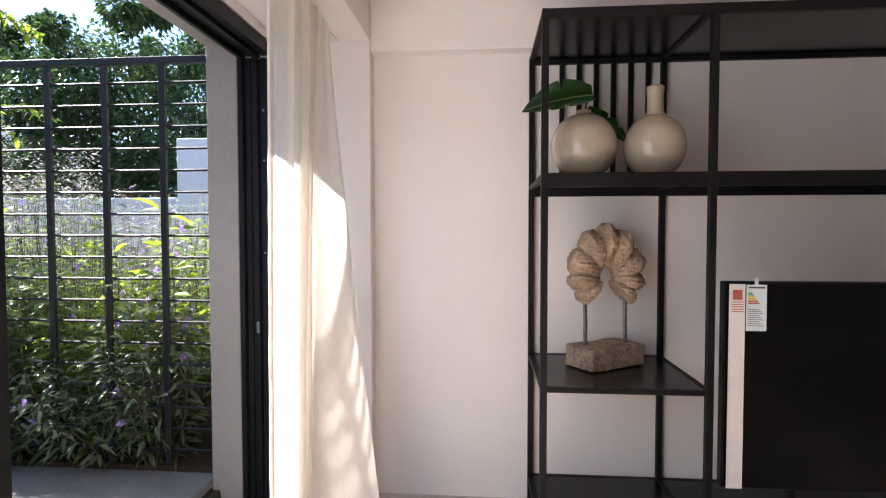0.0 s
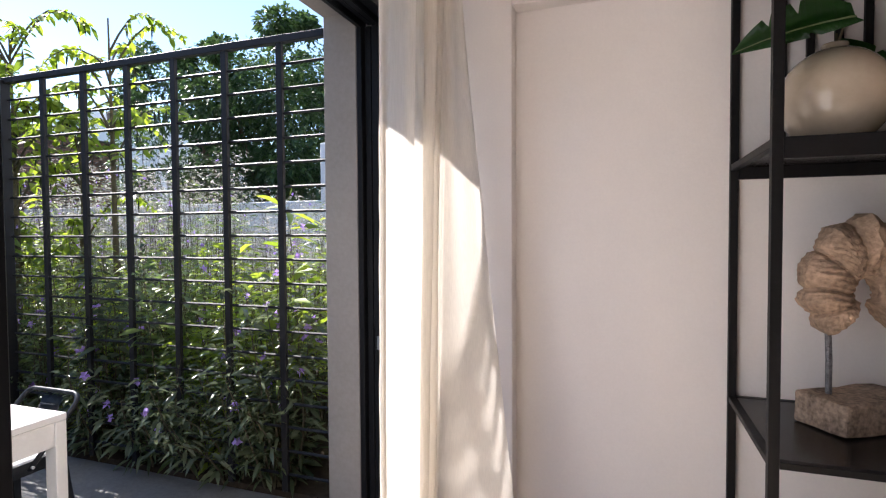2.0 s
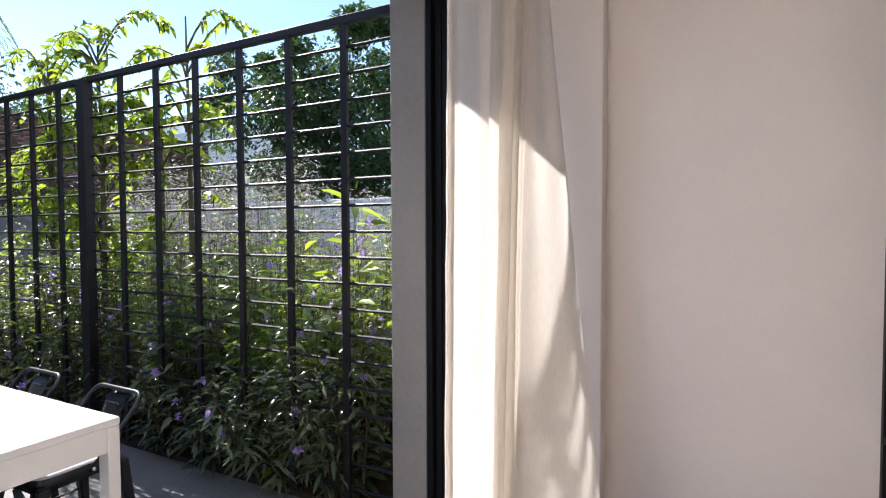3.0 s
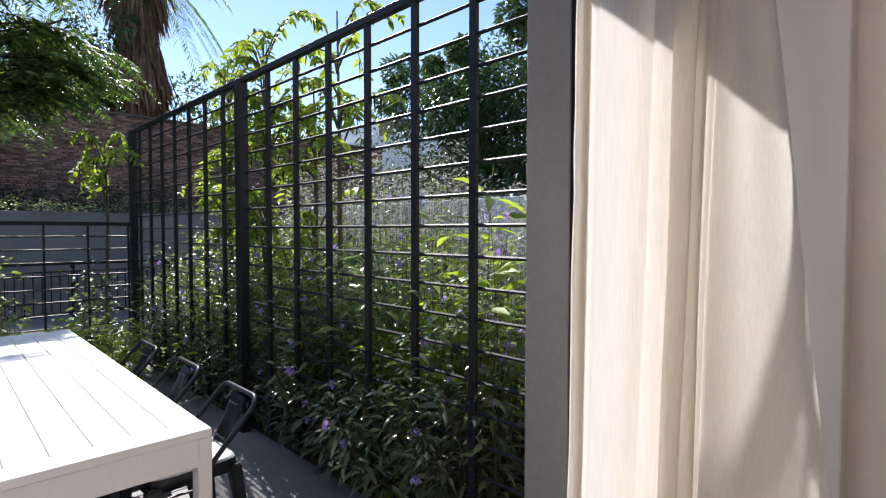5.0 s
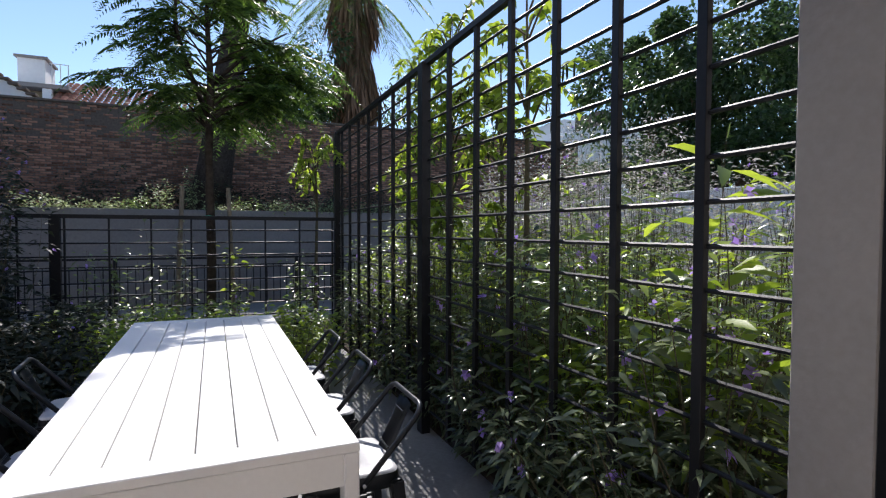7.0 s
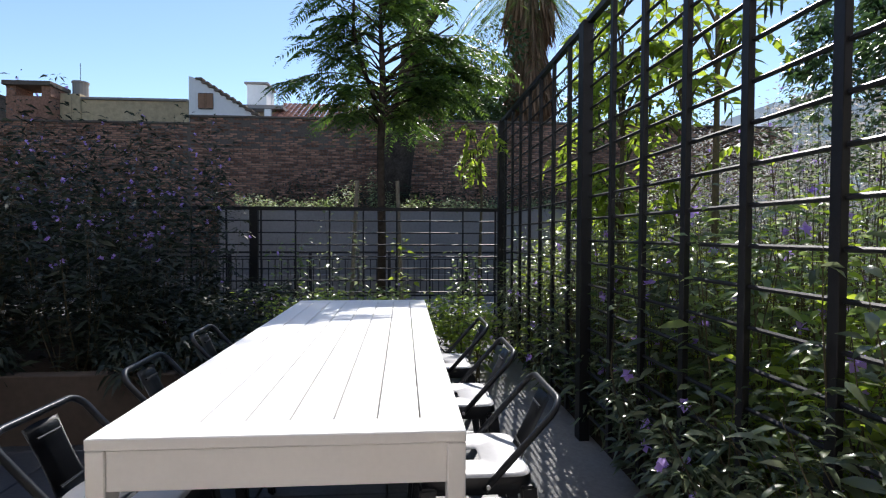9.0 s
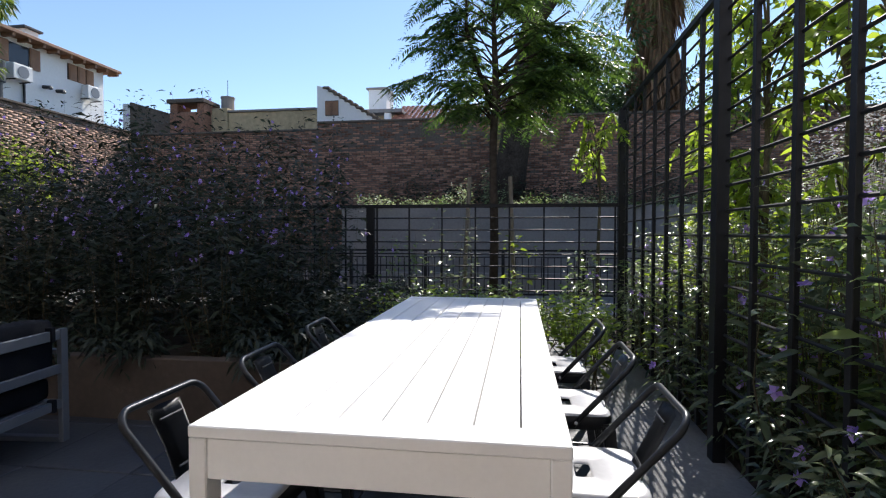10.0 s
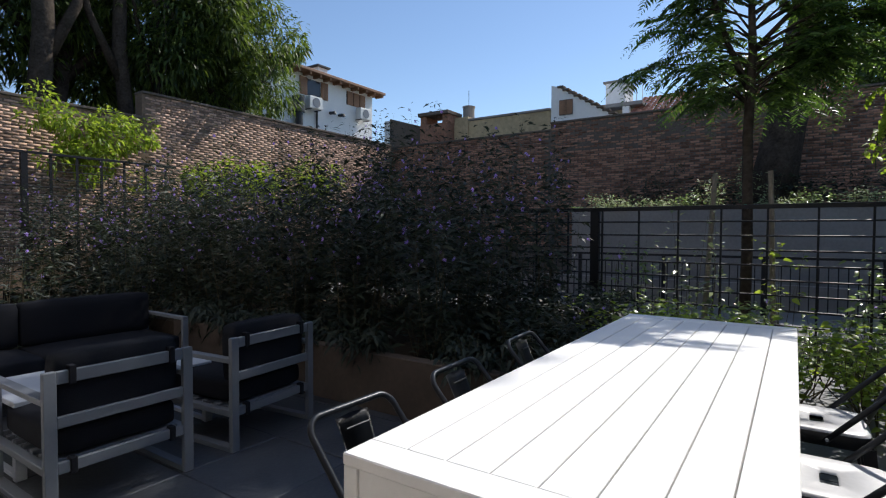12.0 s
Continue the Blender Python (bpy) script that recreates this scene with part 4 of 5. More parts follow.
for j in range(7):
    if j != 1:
        shrub("trailing_shrub", -4.3, .25 - .5 * j, .33, .3, .3, 14, 34, .10, .3, LEAF_DARK, "shade-dark shrub hanging over the raised bed wall", 180 + j, (.2, 0), 0, low=.0, droop=.9)
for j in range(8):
    shrub("hedge_shrub", -3.9 + .8 * j, -3.75, .05, 1.2, .5, 24, 52, .11, .28, LEAF_DARK, "shade-dark hedge shrub behind the sofa", seed + j, (0, 0), 3, low=.1, fine=False)
    shrub("hedge_shrub", -3.6 + .85 * j, -7.3, .05, 1.8, .55, 24, 52, .11, .28, LEAF_DARK, "shade-dark hedge shrub before the side fence", seed + 20 + j, (0, 0), 8, low=.1, fine=False)
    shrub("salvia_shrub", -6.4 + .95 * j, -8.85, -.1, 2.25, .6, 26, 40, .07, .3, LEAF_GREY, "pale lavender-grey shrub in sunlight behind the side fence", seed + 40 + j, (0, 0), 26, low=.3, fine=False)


def crown_tree(name, x, y, trunk, limbs, lumps, n, size, material, label, seed, z0=-.1, bark=BARK, droop=.3, width=.5, down=0.0):
    rng = np.random.default_rng(seed)
    t = thing(name, pose(x, y, z0), label, "tree")
    bm = bmesh.new()
    tube([p[:3] for p in trunk], [p[3] for p in trunk], 12, bm)
    for b_ in limbs:
        tube([p[:3] for p in b_], [p[3] for p in b_], 7, bm)
    part("trunk", bm, bark, t, smooth=True)
    clumps("crown", lumps, n, size, material, t, rng, droop, width, .5, down)
    return t


def lump_field(rng, centre, spread, count, lo, hi):
    return [(centre[0] + rng.normal(0, spread[0]), centre[1] + rng.normal(0, spread[1]), centre[2] + rng.normal(0, spread[2]), rng.uniform(lo, hi)) for _ in range(count)]


rg = np.random.default_rng(3)
# the dark evergreen beyond the bed
lm = [(3.3 * math.cos(a) * k, 2.6 * math.sin(a) * k, 4.55 + dz, rr) for a, k, dz, rr in
      [(rg.uniform(0, 6.28), rg.uniform(.3, 1.15), rg.uniform(-1.75, 2.0), rg.uniform(.45, .95)) for _ in range(84)]]
lm += [(3.5 * math.cos(a) * k, 2.8 * math.sin(a) * k, 4.55 + dz, rr) for a, k, dz, rr in
       [(rg.uniform(0, 6.28), rg.uniform(.5, 1.2), rg.choice((-1.0, 1.0)) * rg.uniform(1.0, 2.5), rg.uniform(.18, .42)) for _ in range(70)]]
crown_tree("evergreen_tree", -10.2, 13.2, [(0, 0, 0, .3), (.1, 0, 1.6, .22), (0, .1, 3, .2)],
           [[(0, 0, 1.8, .16), (1.0, .2, 3.2, .12), (1.8, .3, 4.6, .05)], [(0, 0, 1.6, .16), (-1.1, -.3, 3.0, .12), (-2.0, -.4, 4.4, .05)],
            [(0, 0, 2.2, .14), (.3, -.8, 3.4, .1), (.5, -1.5, 4.6, .04)], [(0, 0, 1.4, .13), (-.5, -.6, 2.8, .1), (-.9, -1.4, 4, .04)]],
           lm, 62000, .15, LEAF_FICUS, "dense dark evergreen tree with many thin trunks", 31)


def frond_tree(x, y):
    """The staked sapling with feathery, twice-cut leaves."""
    rng = np.random.default_rng(17)
    t = thing("feathery_tree", pose(x, y, -.1), "slender staked tree with a feathery leafy crown", "tree")
    bm = bmesh.new()
    tube([(0, 0, 0), (.02, .02, 1.2), (-.02, .0, 2.3), (.03, .03, 3.1), (.0, .0, 3.8), (.02, 0, 4.5)], [.055, .05, .045, .04, .024, .008], 8, bm)
    tube([(-.02, .0, 2.75), (.02, -.18, 3.2), (.0, -.32, 3.7), (.05, -.30, 4.4)], [.034, .028, .022, .008], 7, bm)
    tube([(.03, .03, 3.1), (.1, .45, 3.5), (.15, .85, 3.75)], [.026, .02, .008], 7, bm)
    pos, way, size = [], [], []
    for k in range(58):
        z = 2.72 + 1.75 * rng.uniform() ** 1.4 if k < 50 else rng.uniform(3.0, 3.6)
        a = rng.uniform(0, 2 * math.pi) if k < 50 else rng.uniform(1.0, 2.0)
        L = rng.uniform(.45, 1.45) * (1.0 if z < 3.4 else .72) if k < 50 else rng.uniform(1.0, 1.5)
        tip = Vector(((.45 if math.cos(a) > 0 else .9) * L * math.cos(a), L * math.sin(a), z + rng.uniform(-.12, .3)))
        b0 = Vector((0, 0, z - .12))
        pts = [b0.lerp(tip, u) + Vector((0, 0, .14 * math.sin(u * 3.1))) for u in np.linspace(0, 1, 5)]
        tube(pts, [.013, .010, .007, .005, .003], 5, bm, cap=False)
        nf = 12 if z < 3.5 else 8
        for j in range(nf):
            u = .25 + .75 * (j + rng.uniform()) / nf
            i = min(3, int(u * 4))
            p = pts[i].lerp(pts[i + 1], min(1, u * 4 - i))
            b2 = a + rng.normal(0, 1.1)
            d = Vector((math.cos(b2), math.sin(b2), rng.uniform(-.35, .3))).normalized()
            fl = rng.uniform(.32, .52)
            side = d.cross(Vector((0, 0, 1))).normalized()
            sag = rng.uniform(.3, .8)
            for v in np.linspace(.1, 1, 15):
                c = p + d * fl * v + Vector((0, 0, -sag * fl * v * v))
                w = .115 * math.sin(math.pi * (.2 + .7 * v))
                for sgn in (-1, 1):
                    pos.append(c), size.append(w)
                    way.append(side * sgn + d * .45 + Vector((0, 0, -.25 + rng.normal(0, .12))))
    part("trunk", bm, BARK_DARK, t, smooth=True)
    pos, way, size = np.array(pos), np.array(way), np.array(size)
    leaves("crown", pos, way, size * rng.uniform(.8, 1.2, len(pos)), .24, LEAF_FERN, t, .2, False, rng)
    return t


frond_tree(-7.3, 1.5)
for dy in (-.27, .2):
    tagged(part("tree_stake", tube([(-7.25, 1.5 + dy * 1.35, -.1), (-7.28, 1.5 + dy, 1.85)], [.03, .024], 6), STAKE), "grey timber stake beside the young tree", "stake", "tree stakes")
tagged(part("cord", tube([(-7.28, 1.24, 1.5), (-7.24, 1.5, 1.53), (-7.28, 1.69, 1.5)], .006, 5), GREENCORD), "green cord tying the young tree to its stakes", "cord")


def railing():
    r = thing("railing", pose(-11.2, 0, -.1), "black metal railing along a path", "railing")
    part("top_bar", box(-.025, .025, -6, 9, .95, .99, .004), FENCE, r)
    part("mid_bar", box(-.015, .015, -6, 9, .83, .85, .003), FENCE, r)
    part("low_bar", box(-.015, .015, -6, 9, .12, .15, .003), FENCE, r)
    post = mesh_of(box(-.03, .03, -.03, .03, 0, .95, .004), "post", FENCE)
    bal = mesh_of(box(-.008, .008, -.008, .008, .15, .83), "baluster", FENCE)
    for i in range(11):
        ob = new("post", post)
        ob.parent, ob.matrix_basis = r, pose(0, -6 + 1.5 * i, 0)
    for i in range(125):
        ob = new("baluster", bal)
        ob.parent, ob.matrix_basis = r, pose(0, -5.94 + .12 * i, 0)


railing()
structure("path", box(-12.2, -9.5, -8.0, 12, -.115, -.06), PLANTER, "grey concrete path behind the railing", "path")
structure("low_white_wall", box(-11.95, -11.82, -8, 12, -.1, .39, .01), CONCRETE, "low pale concrete wall behind the railing", "wall")
structure("planter_wall", box(-12.45, -12.25, -2.06, 13, -.1, 1.775, .01), PLANTER, "long grey rendered planter wall", "wall")
structure("planter_bed", box(-15.4, -12.452, -2.06, 13, -.1, 1.70), SOIL, "raised soil bed under the brick wall", "ground")
for i in range(18):
    y = -1.95 + .52 * i
    hh = .1 + .3 * abs(math.sin(i * 1.3)) + (.5 if i in (5, 6) else 0)
    shrub("wall_shrub", -12.47, y, 1.69, hh, .36, 10, 26, .085, .5, LEAF_PALE if i % 4 else LEAF, "leafy shrub spilling over the planter wall", 300 + i, (.12, 0), 0, low=.1, fine=False)
    shrub("wall_shrub", -14.2, y + .3, 1.69, .6 + .5 * abs(math.sin(i * 2.3)), .5, 14, 26, .12, .4, LEAF_DARK, "shade-dark shrub at the foot of the brick wall", 340 + i, (0, 0), 0, low=.1, fine=False)

shrub("young_climber", -7.12, 1.85, -.1, 1.38, .22, 5, 12, .11, .5, LEAF_BRIGHT, "young climbing plant with bright leaves behind the low fence", 401, (0, 0), 0, low=.82, cat="climbing plant")
shrub("young_climber", -7.12, 1.0, -.1, 1.55, .28, 7, 20, .11, .42, LEAF_DEEP, "young climbing plant with dark leaves behind the low fence", 402, (0, 0), 0, low=.4, cat="climbing plant")
shrub("young_climber", -7.12, .45, -.1, 1.3, .25, 7, 24, .1, .42, LEAF, "young climbing plant behind the low fence", 403, (0, 0), 2, low=.3, cat="climbing plant")
shrub("young_climber", -7.1, 2.45, -.1, 1.3, .28, 9, 26, .1, .42, LEAF, "leafy climbing plant in the fence corner", 404, (0, 0), 5, low=.3, cat="climbing plant")

# old trunk in front of the brick wall, palm behind it
# its crown stands out of view, added to shade the lounge and hedge
crown_tree("old_tree", -14.45, 1.4, [(0, .0, 1.7, .5), (0, .2, 3.0, .4), (0, .44, 4.6, .36), (-.1, .72, 6.5, .28), (-.1, .9, 8.5, .22), (-.1, .4, 10.8, .14)],
           [[(0, .5, 6, .15), (.5, 1.6, 7.4, .1), (1, 2.4, 8, .05)], [(0, .5, 6.6, .15), (.3, -.8, 8, .1), (.5, -1.6, 8.8, .05)]],
           lump_field(rg, (-.6, -.35, 11.4), (1.3, .75, .8), 34, .5, .9), 13000, .16, LEAF_FERN, "old leaning tree trunk before the brick wall, with an added unseen crown", 41, bark=BARK_DARK)


def palm(x, y, h):
    rng = np.random.default_rng(9)
    p = thing("palm_tree", pose(x, y, -.1), "tall palm with a brown skirt of dry fronds", "palm")
    part("trunk", tube([(0, 0, 0), (.1, 0, h * .5), (0, 0, h)], [.35, .3, .28], 12), BARK, p, smooth=True)
    n = 2400
    a = rng.uniform(0, 2 * math.pi, n)
    z = h - rng.uniform(0, 1, n) * 6.6
    r = .3 + .3 * rng.uniform(0, 1, n) + .18 * np.sin(z * 2.2)
    pos = np.stack([r * np.cos(a), r * np.sin(a), z], 1)
    way = np.stack([.18 * np.cos(a), .18 * np.sin(a), np.full(n, -1.0)], 1) + rng.normal(0, .1, (n, 3))
    leaves("dry_skirt", pos, way, rng.uniform(.7, 1.5, n), .07, DEADFROND, p, 0, True, rng)
    pos, way = [], []
    for k in range(26):
        a = 2 * math.pi * k / 26 + rng.normal(0, .1)
        e = rng.uniform(-.35, .9)
        for u in np.linspace(.1, 1, 42):
            L = 2.6
            c = np.array([L * u * math.cos(a), L * u * math.sin(a), h + L * (e * u - 1.05 * u * u)])
            sd = np.array([-math.sin(a), math.cos(a), 0])
            for sgn in (-1, 1):
                pos.append(c), way.append(sd * sgn + .5 * np.array([math.cos(a), math.sin(a), 0]) + np.array([0, 0, -.5]))
    leaves("fronds", np.array(pos), np.array(way), .42, .07, LEAF_FERN, p, .35, False, rng)


palm(-18.6, 6.0, 9.6)
crown_tree("far_tree", -19.0, 5.0, [(0, 0, 0, .25), (0, 0, 4, .2)], [], lump_field(rg, (0, -.9, 5.5), (1.1, 1.1, .8), 40, .4, .8), 15000, .16, LEAF_FICUS, "dark leafy tree behind the brick wall", 44)
crown_tree("far_tree", -19.5, 9.5, [(0, 0, 0, .25), (0, 0, 4, .2)], [], lump_field(rg, (0, 0, 4.6), (1.2, 2.2, .7), 26, .5, .9), 8000, .16, LEAF_FICUS, "dark leafy tree behind the brick wall", 45)

# trees over the side wall
rg2 = np.random.default_rng(12)
lumps = lump_field(rg2, (.3, 0, 6.4), (1.0, .7, 1.1), 70, .35, .8)
crown_tree("mango_tree", -9.9, -10.75, [(0, 0, 0, .25), (.1, 0, 3.5, .2), (0, 0, 6, .14)], [[(0, 0, 4, .12), (-1, .2, 5.6, .08), (-1.8, .3, 6.6, .03)], [(0, 0, 4, .12), (1, .2, 5.8, .08), (1.8, .2, 6.8, .03)]],
           lumps, 36000, .17, LEAF_MANGO, "large tree with drooping dark leaves above the side wall", 51, bark=BARK_DARK, droop=.5, width=.3, down=.25)
crown_tree("mango_tree", -6.6, -11.8, [(.3, 0, 0, .22), (.3, 0, 3.4, .19), (.1, 0, 5, .16), (-.3, 0, 7.5, .12)],
           [[(.2, 0, 4.6, .13), (-1.0, .1, 6.0, .09), (-2.4, .2, 6.8, .06)], [(.2, 0, 4.8, .13), (1.2, 0, 6.2, .1), (2.2, 0, 8, .05)], [(.1, 0, 5, .1), (.6, .5, 6.4, .06), (.9, .8, 7.6, .03)]],
           lump_field(rg2, (-.3, -.4, 6.9), (1.9, .6, 1.5), 80, .35, .8), 36000, .2, LEAF_MANGO, "dark spreading tree with bare limbs behind the side wall", 52, bark=BARK_DARK, droop=.5, width=.3, down=.3)
crown_tree("tall_tree", -3.6, -12.2, [(0, 0, 0, .4), (.1, 0, 4, .34), (0, 0, 9, .25)], [[(0, 0, 5, .15), (-1.4, .4, 7, .1), (-2.2, .5, 8.5, .04)]],
           lump_field(rg2, (0, -.3, 6.6), (1.5, .7, 1.7), 60, .4, .8), 26000, .2, LEAF_MANGO, "dark tall tree behind the side wall", 53, bark=BARK_DARK, droop=.6, width=.3, down=.4)
crown_tree("yellow_tree", -6.2, -9.25, [(0, 0, 0, .05), (0, 0, 2.3, .03)], [[(0, 0, 1.8, .02), (.5, 0, 2.7, .01)], [(0, 0, 1.8, .02), (-.5, .1, 2.5, .01)]],
           lump_field(rg2, (.05, 0, 2.95), (.5, .22, .34), 34, .1, .24), 3400, .11, LEAF_BRIGHT, "small bright yellow-green tree before the brick wall", 54, droop=.35, width=.42, down=.15)
crown_tree("yellow_tree", -9.9, -8.9, [(0, 0, 0, .05), (0, 0, 2, .03)], [], lump_field(rg2, (0, 0, 2.5), (1.1, .25, .22), 26, .2, .34), 2800, .15, LEAF_BRIGHT, "bright yellow-green shrub top in sun before the brick wall", 55, droop=.4, width=.5)


for x, y, r, bend in ((-7.5, -10.7, .15, .3), (-5.5, -10.6, .2, -.25), (-8.3, -10.9, .1, .2)):
    t = thing("bare_trunk_tree", pose(x, y, -.1), "dark bare tree trunk rising behind the side wall", "tree", "trees behind the side wall")
    part("trunk", tube([(0, 0, 0), (bend * .3, 0, 3.2), (bend, 0, 5.4), (bend * .7, 0, 8.6)], [r * 1.3, r * 1.1, r, r * .8], 9), BARK_DARK, t, smooth=True)
    part("limb", tube([(bend * .8, 0, 4.6), (bend * 3.2, .1, 6.0), (bend * 4.5, .1, 7.8)], [r * .7, r * .5, r * .3], 7), BARK_DARK, t, smooth=True)
for x, z, ln in ((-10.35, 7.2, 2.6), (-9.8, 6.9, 1.5), (-8.2, 7.2, 2.2)):
    tagged(part("hanging_vine", tube([(x, -10.6, z), (x + .05, -10.58, z - ln * .4), (x - .04, -10.6, z - ln * .8), (x + .02, -10.6, z - ln)], .014, 5), STAKE), "thin pale vine hanging from the tree crown", "vine", "hanging vines")


# ---- neighbouring buildings ----
structure("far_garden_wall", box(-14.5, -5.86, 9.5, 9.7, -.1, 2.12, .015), WHITEWASH, "low whitewashed wall behind the planting bed", "wall")
structure("far_white_block", box(-5.855, -1.5, 9.5, 10.6, -.1, 3.25, .015), WHITEWASH, "plain whitewashed block beside the garden wall", "wall")
def wall_box(name, x0, x1, y0, y1, z0, z1, m, parent, label="", bevel=.01):
    return part(name, box(x0, x1, y0, y1, z0, z1, bevel), m, parent, label)


def shutter(parent, x0, x1, y, z0, z1):
    s = part("shutter", box(x0, x1, y, y + .04, z0, z1, .005), SHUTTER, parent, "brown slatted wooden shutter")
    n = 8
    for i in range(n):
        zz = z0 + .05 + (z1 - z0 - .1) * i / n
        part("louvre", box(x0 + .05, x1 - .05, y + .041, y + .052, zz, zz + .05), SHUTTER, s)


hs = thing("neighbour_house", pose(0, 0, -.1), "white two-storey house with a tiled roof and wooden shutters", "house")
HY = -15.0
wall_box("wall", -20.5, -11.8, HY - 6, HY, 0, 7.85, WHITEWASH, hs)
bm = box(-20.9, -11.3, HY - 6.4, HY + .5, 7.86, 7.97, .01)
rf = part("roof", bm, SHUTTER, hs, "dark brown roof edge with rafter ends")
for i in range(18):
    x = -20.8 + .56 * i
    part("rafter", box(x, x + .1, HY + .01, HY + .45, 7.74, 7.858), SHUTTER, rf)
wall_box("chimney", -18.0, -17.45, HY - .9, HY - .4, 8.0, 8.5, WHITEWASH, rf)
wall_box("chimney_cap", -18.1, -17.35, HY - 1.0, HY - .3, 8.5, 8.58, TANK, rf)
w1 = part("window", box(-17.2, -16.45, HY - .05, HY + .012, 7.0, 7.68), DARKWIN, hs)
shutter(w1, -16.44, -16.05, HY + .015, 6.98, 7.70)
shutter(w1, -17.6, -17.21, HY + .015, 6.98, 7.70)
w2 = part("window", box(-19.95, -18.76, HY - .05, HY + .012, 7.08, 7.68), DARKWIN, hs)
for i in range(3):
    shutter(w2, -19.95 + .4 * i, -19.6 + .4 * i, HY + .015, 7.08, 7.68)


def ac_unit(x, z):
    a = thing("air_conditioner", pose(x, HY, z), "white air conditioner unit on the house wall", "air conditioner", "air conditioners")
    part("case", box(-.35, .35, .12, .42, 0, .5, .02), WHITE_UNIT, a)
    part("fan_grille", tube([(0, .421, .25), (0, .435, .25)], .2, 20), ALU_GREY, a)
    for s in (-.25, .25):
        part("bracket", box(s - .02, s + .02, .0, .4, -.03, -.001), IRON, a)


ac_unit(-16.6, 6.3)
ac_unit(-19.6, 6.4)
tk = thing("black_flue", pose(-15.85, HY + .22, 5.2), "fat black metal flue beside the house wall", "flue")
part("pipe", tube([(0, 0, -5.2), (0, 0, .85)], .16, 14), TANK, tk)
part("hood", tube([(0, 0, .86), (0, 0, 1.5)], .24, 14), TANK, tk)
tagged(part("drain_pipe", tube([(-16.95, HY + .06, 0), (-16.95, HY + .06, 6.35)], .04, 8), TANK), "thin dark drain pipe on the house wall", "pipe")
for x in (-17.75, -18.3):
    tagged(part("vent_pipe", tube([(x, HY, 6.4), (x, HY + .28, 6.38), (x, HY + .3, 6.32)], .07, 8), TANK), "short dark vent pipe on the house wall", "vent", "vent pipes")

oc = thing("ochre_building", pose(0, 0, -.1), "flat-roofed building with stained ochre walls", "building")
wall_box("wall", -22, -16.5, -7.2, -4.32, 0, 5.05, OCHRE, oc)
wall_box("coping", -16.62, -16.44, -7.2, -4.32, 5.051, 5.12, CONCRETE, oc)
wall_box("stair_block", -17.6, -16.45, -7.75, -7.21, 0, 5.2, OCHRE, oc)
t2 = thing("water_tank", pose(-16.95, -7.48, 5.1), "small pale water tank on the ochre roof", "water tank")
part("tank", tube([(0, 0, 0), (0, 0, .4)], .2, 16), CONCRETE, t2)
part("lid", tube([(0, 0, .401), (0, 0, .45)], .22, 16), CONCRETE, t2)
part("antenna", tube([(0, 0, .45), (0, 0, 1.0)], .008, 5), IRON, t2)

gb = thing("gabled_house", pose(0, 0, -.1), "white gabled house wall with a small brown window", "house")
bm = bmesh.new()
prof = [(-4.3, 0), (-2.05, 0), (-2.05, 4.45), (-4.1, 5.72), (-4.3, 5.78)]
for x in (-20.5, -16.5):
    for y, z in prof:
        bm.verts.new((x, y, z))
bm.verts.ensure_lookup_table()
k = len(prof)
bm.faces.new([bm.verts[i] for i in range(k)]), bm.faces.new([bm.verts[k + i] for i in range(k)])
for i in range(k):
    bm.faces.new([bm.verts[j] for j in (i, (i + 1) % k, k + (i + 1) % k, k + i)])
part("wall", bm, WHITEWASH, gb)
for i in range(12):
    u = i / 12
    y0_, z0_ = -4.1 + 2.05 * u, 5.72 - 1.27 * u
    part("verge_tile", box(-16.7, -16.42, y0_, y0_ + .2, z0_ - .05, z0_ + .01, .01), MORTAR, gb)
wg = part("window", box(-16.49, -16.46, -4.03, -3.62, 4.85, 5.3), DARKWIN, gb, "small brown shuttered window")
part("window_frame", box(-16.459, -16.44, -3.84, -3.81, 4.85, 5.3), SHUTTER, wg)
for dy in (0, .23):
    part("shutter_leaf", box(-16.459, -16.445, -4.03 + dy, -3.85 + dy, 4.87, 5.28), SHUTTER, wg)

tw = thing("roof_tank_tower", pose(0, 0, -.1), "white concrete water tank block above a tiled roof", "tank tower")
wall_box("base", -19.6, -18.9, -3.35, -2.2, 0, 5.35, OCHRE, tw)
wall_box("slab", -19.8, -18.4, -3.42, -2.1, 5.351, 5.47, CONCRETE, tw)
wall_box("pillar", -18.62, -18.45, -2.72, -2.5, 4.6, 5.35, WHITEWASH, tw)
wall_box("tank", -19.5, -18.5, -3.27, -2.65, 5.471, 6.14, WHITEWASH, tw)
wall_box("lid", -19.55, -18.44, -3.34, -2.58, 6.141, 6.21, CONCRETE, tw)
for y in (-2.5, -2.3, -2.12):
    part("rail_post", tube([(-18.5, y, 5.47), (-18.5, y, 6.05)], .012, 5), WHITE_UNIT, tw)
part("rail", tube([(-18.5, -2.55, 6.05), (-18.5, -2.1, 6.05)], .012, 5), WHITE_UNIT, tw)

tr = thing("tiled_roof_house", pose(0, 0, -.1), "low house with a terracotta tiled roof behind the wall", "house")
wall_box("wall", -24, -17.2, -2.0, 3.0, 0, 4.5, WHITEWASH, tr)
nr, nc = 14, 34
uu, vv = np.meshgrid(np.arange(nc), np.arange(nr))
cx, cy, cz = -17.1 - .22 * vv.ravel(), -2.35 + .165 * uu.ravel(), 4.5 + .105 * vv.ravel()
base = np.stack([cx, cy, cz], 1)
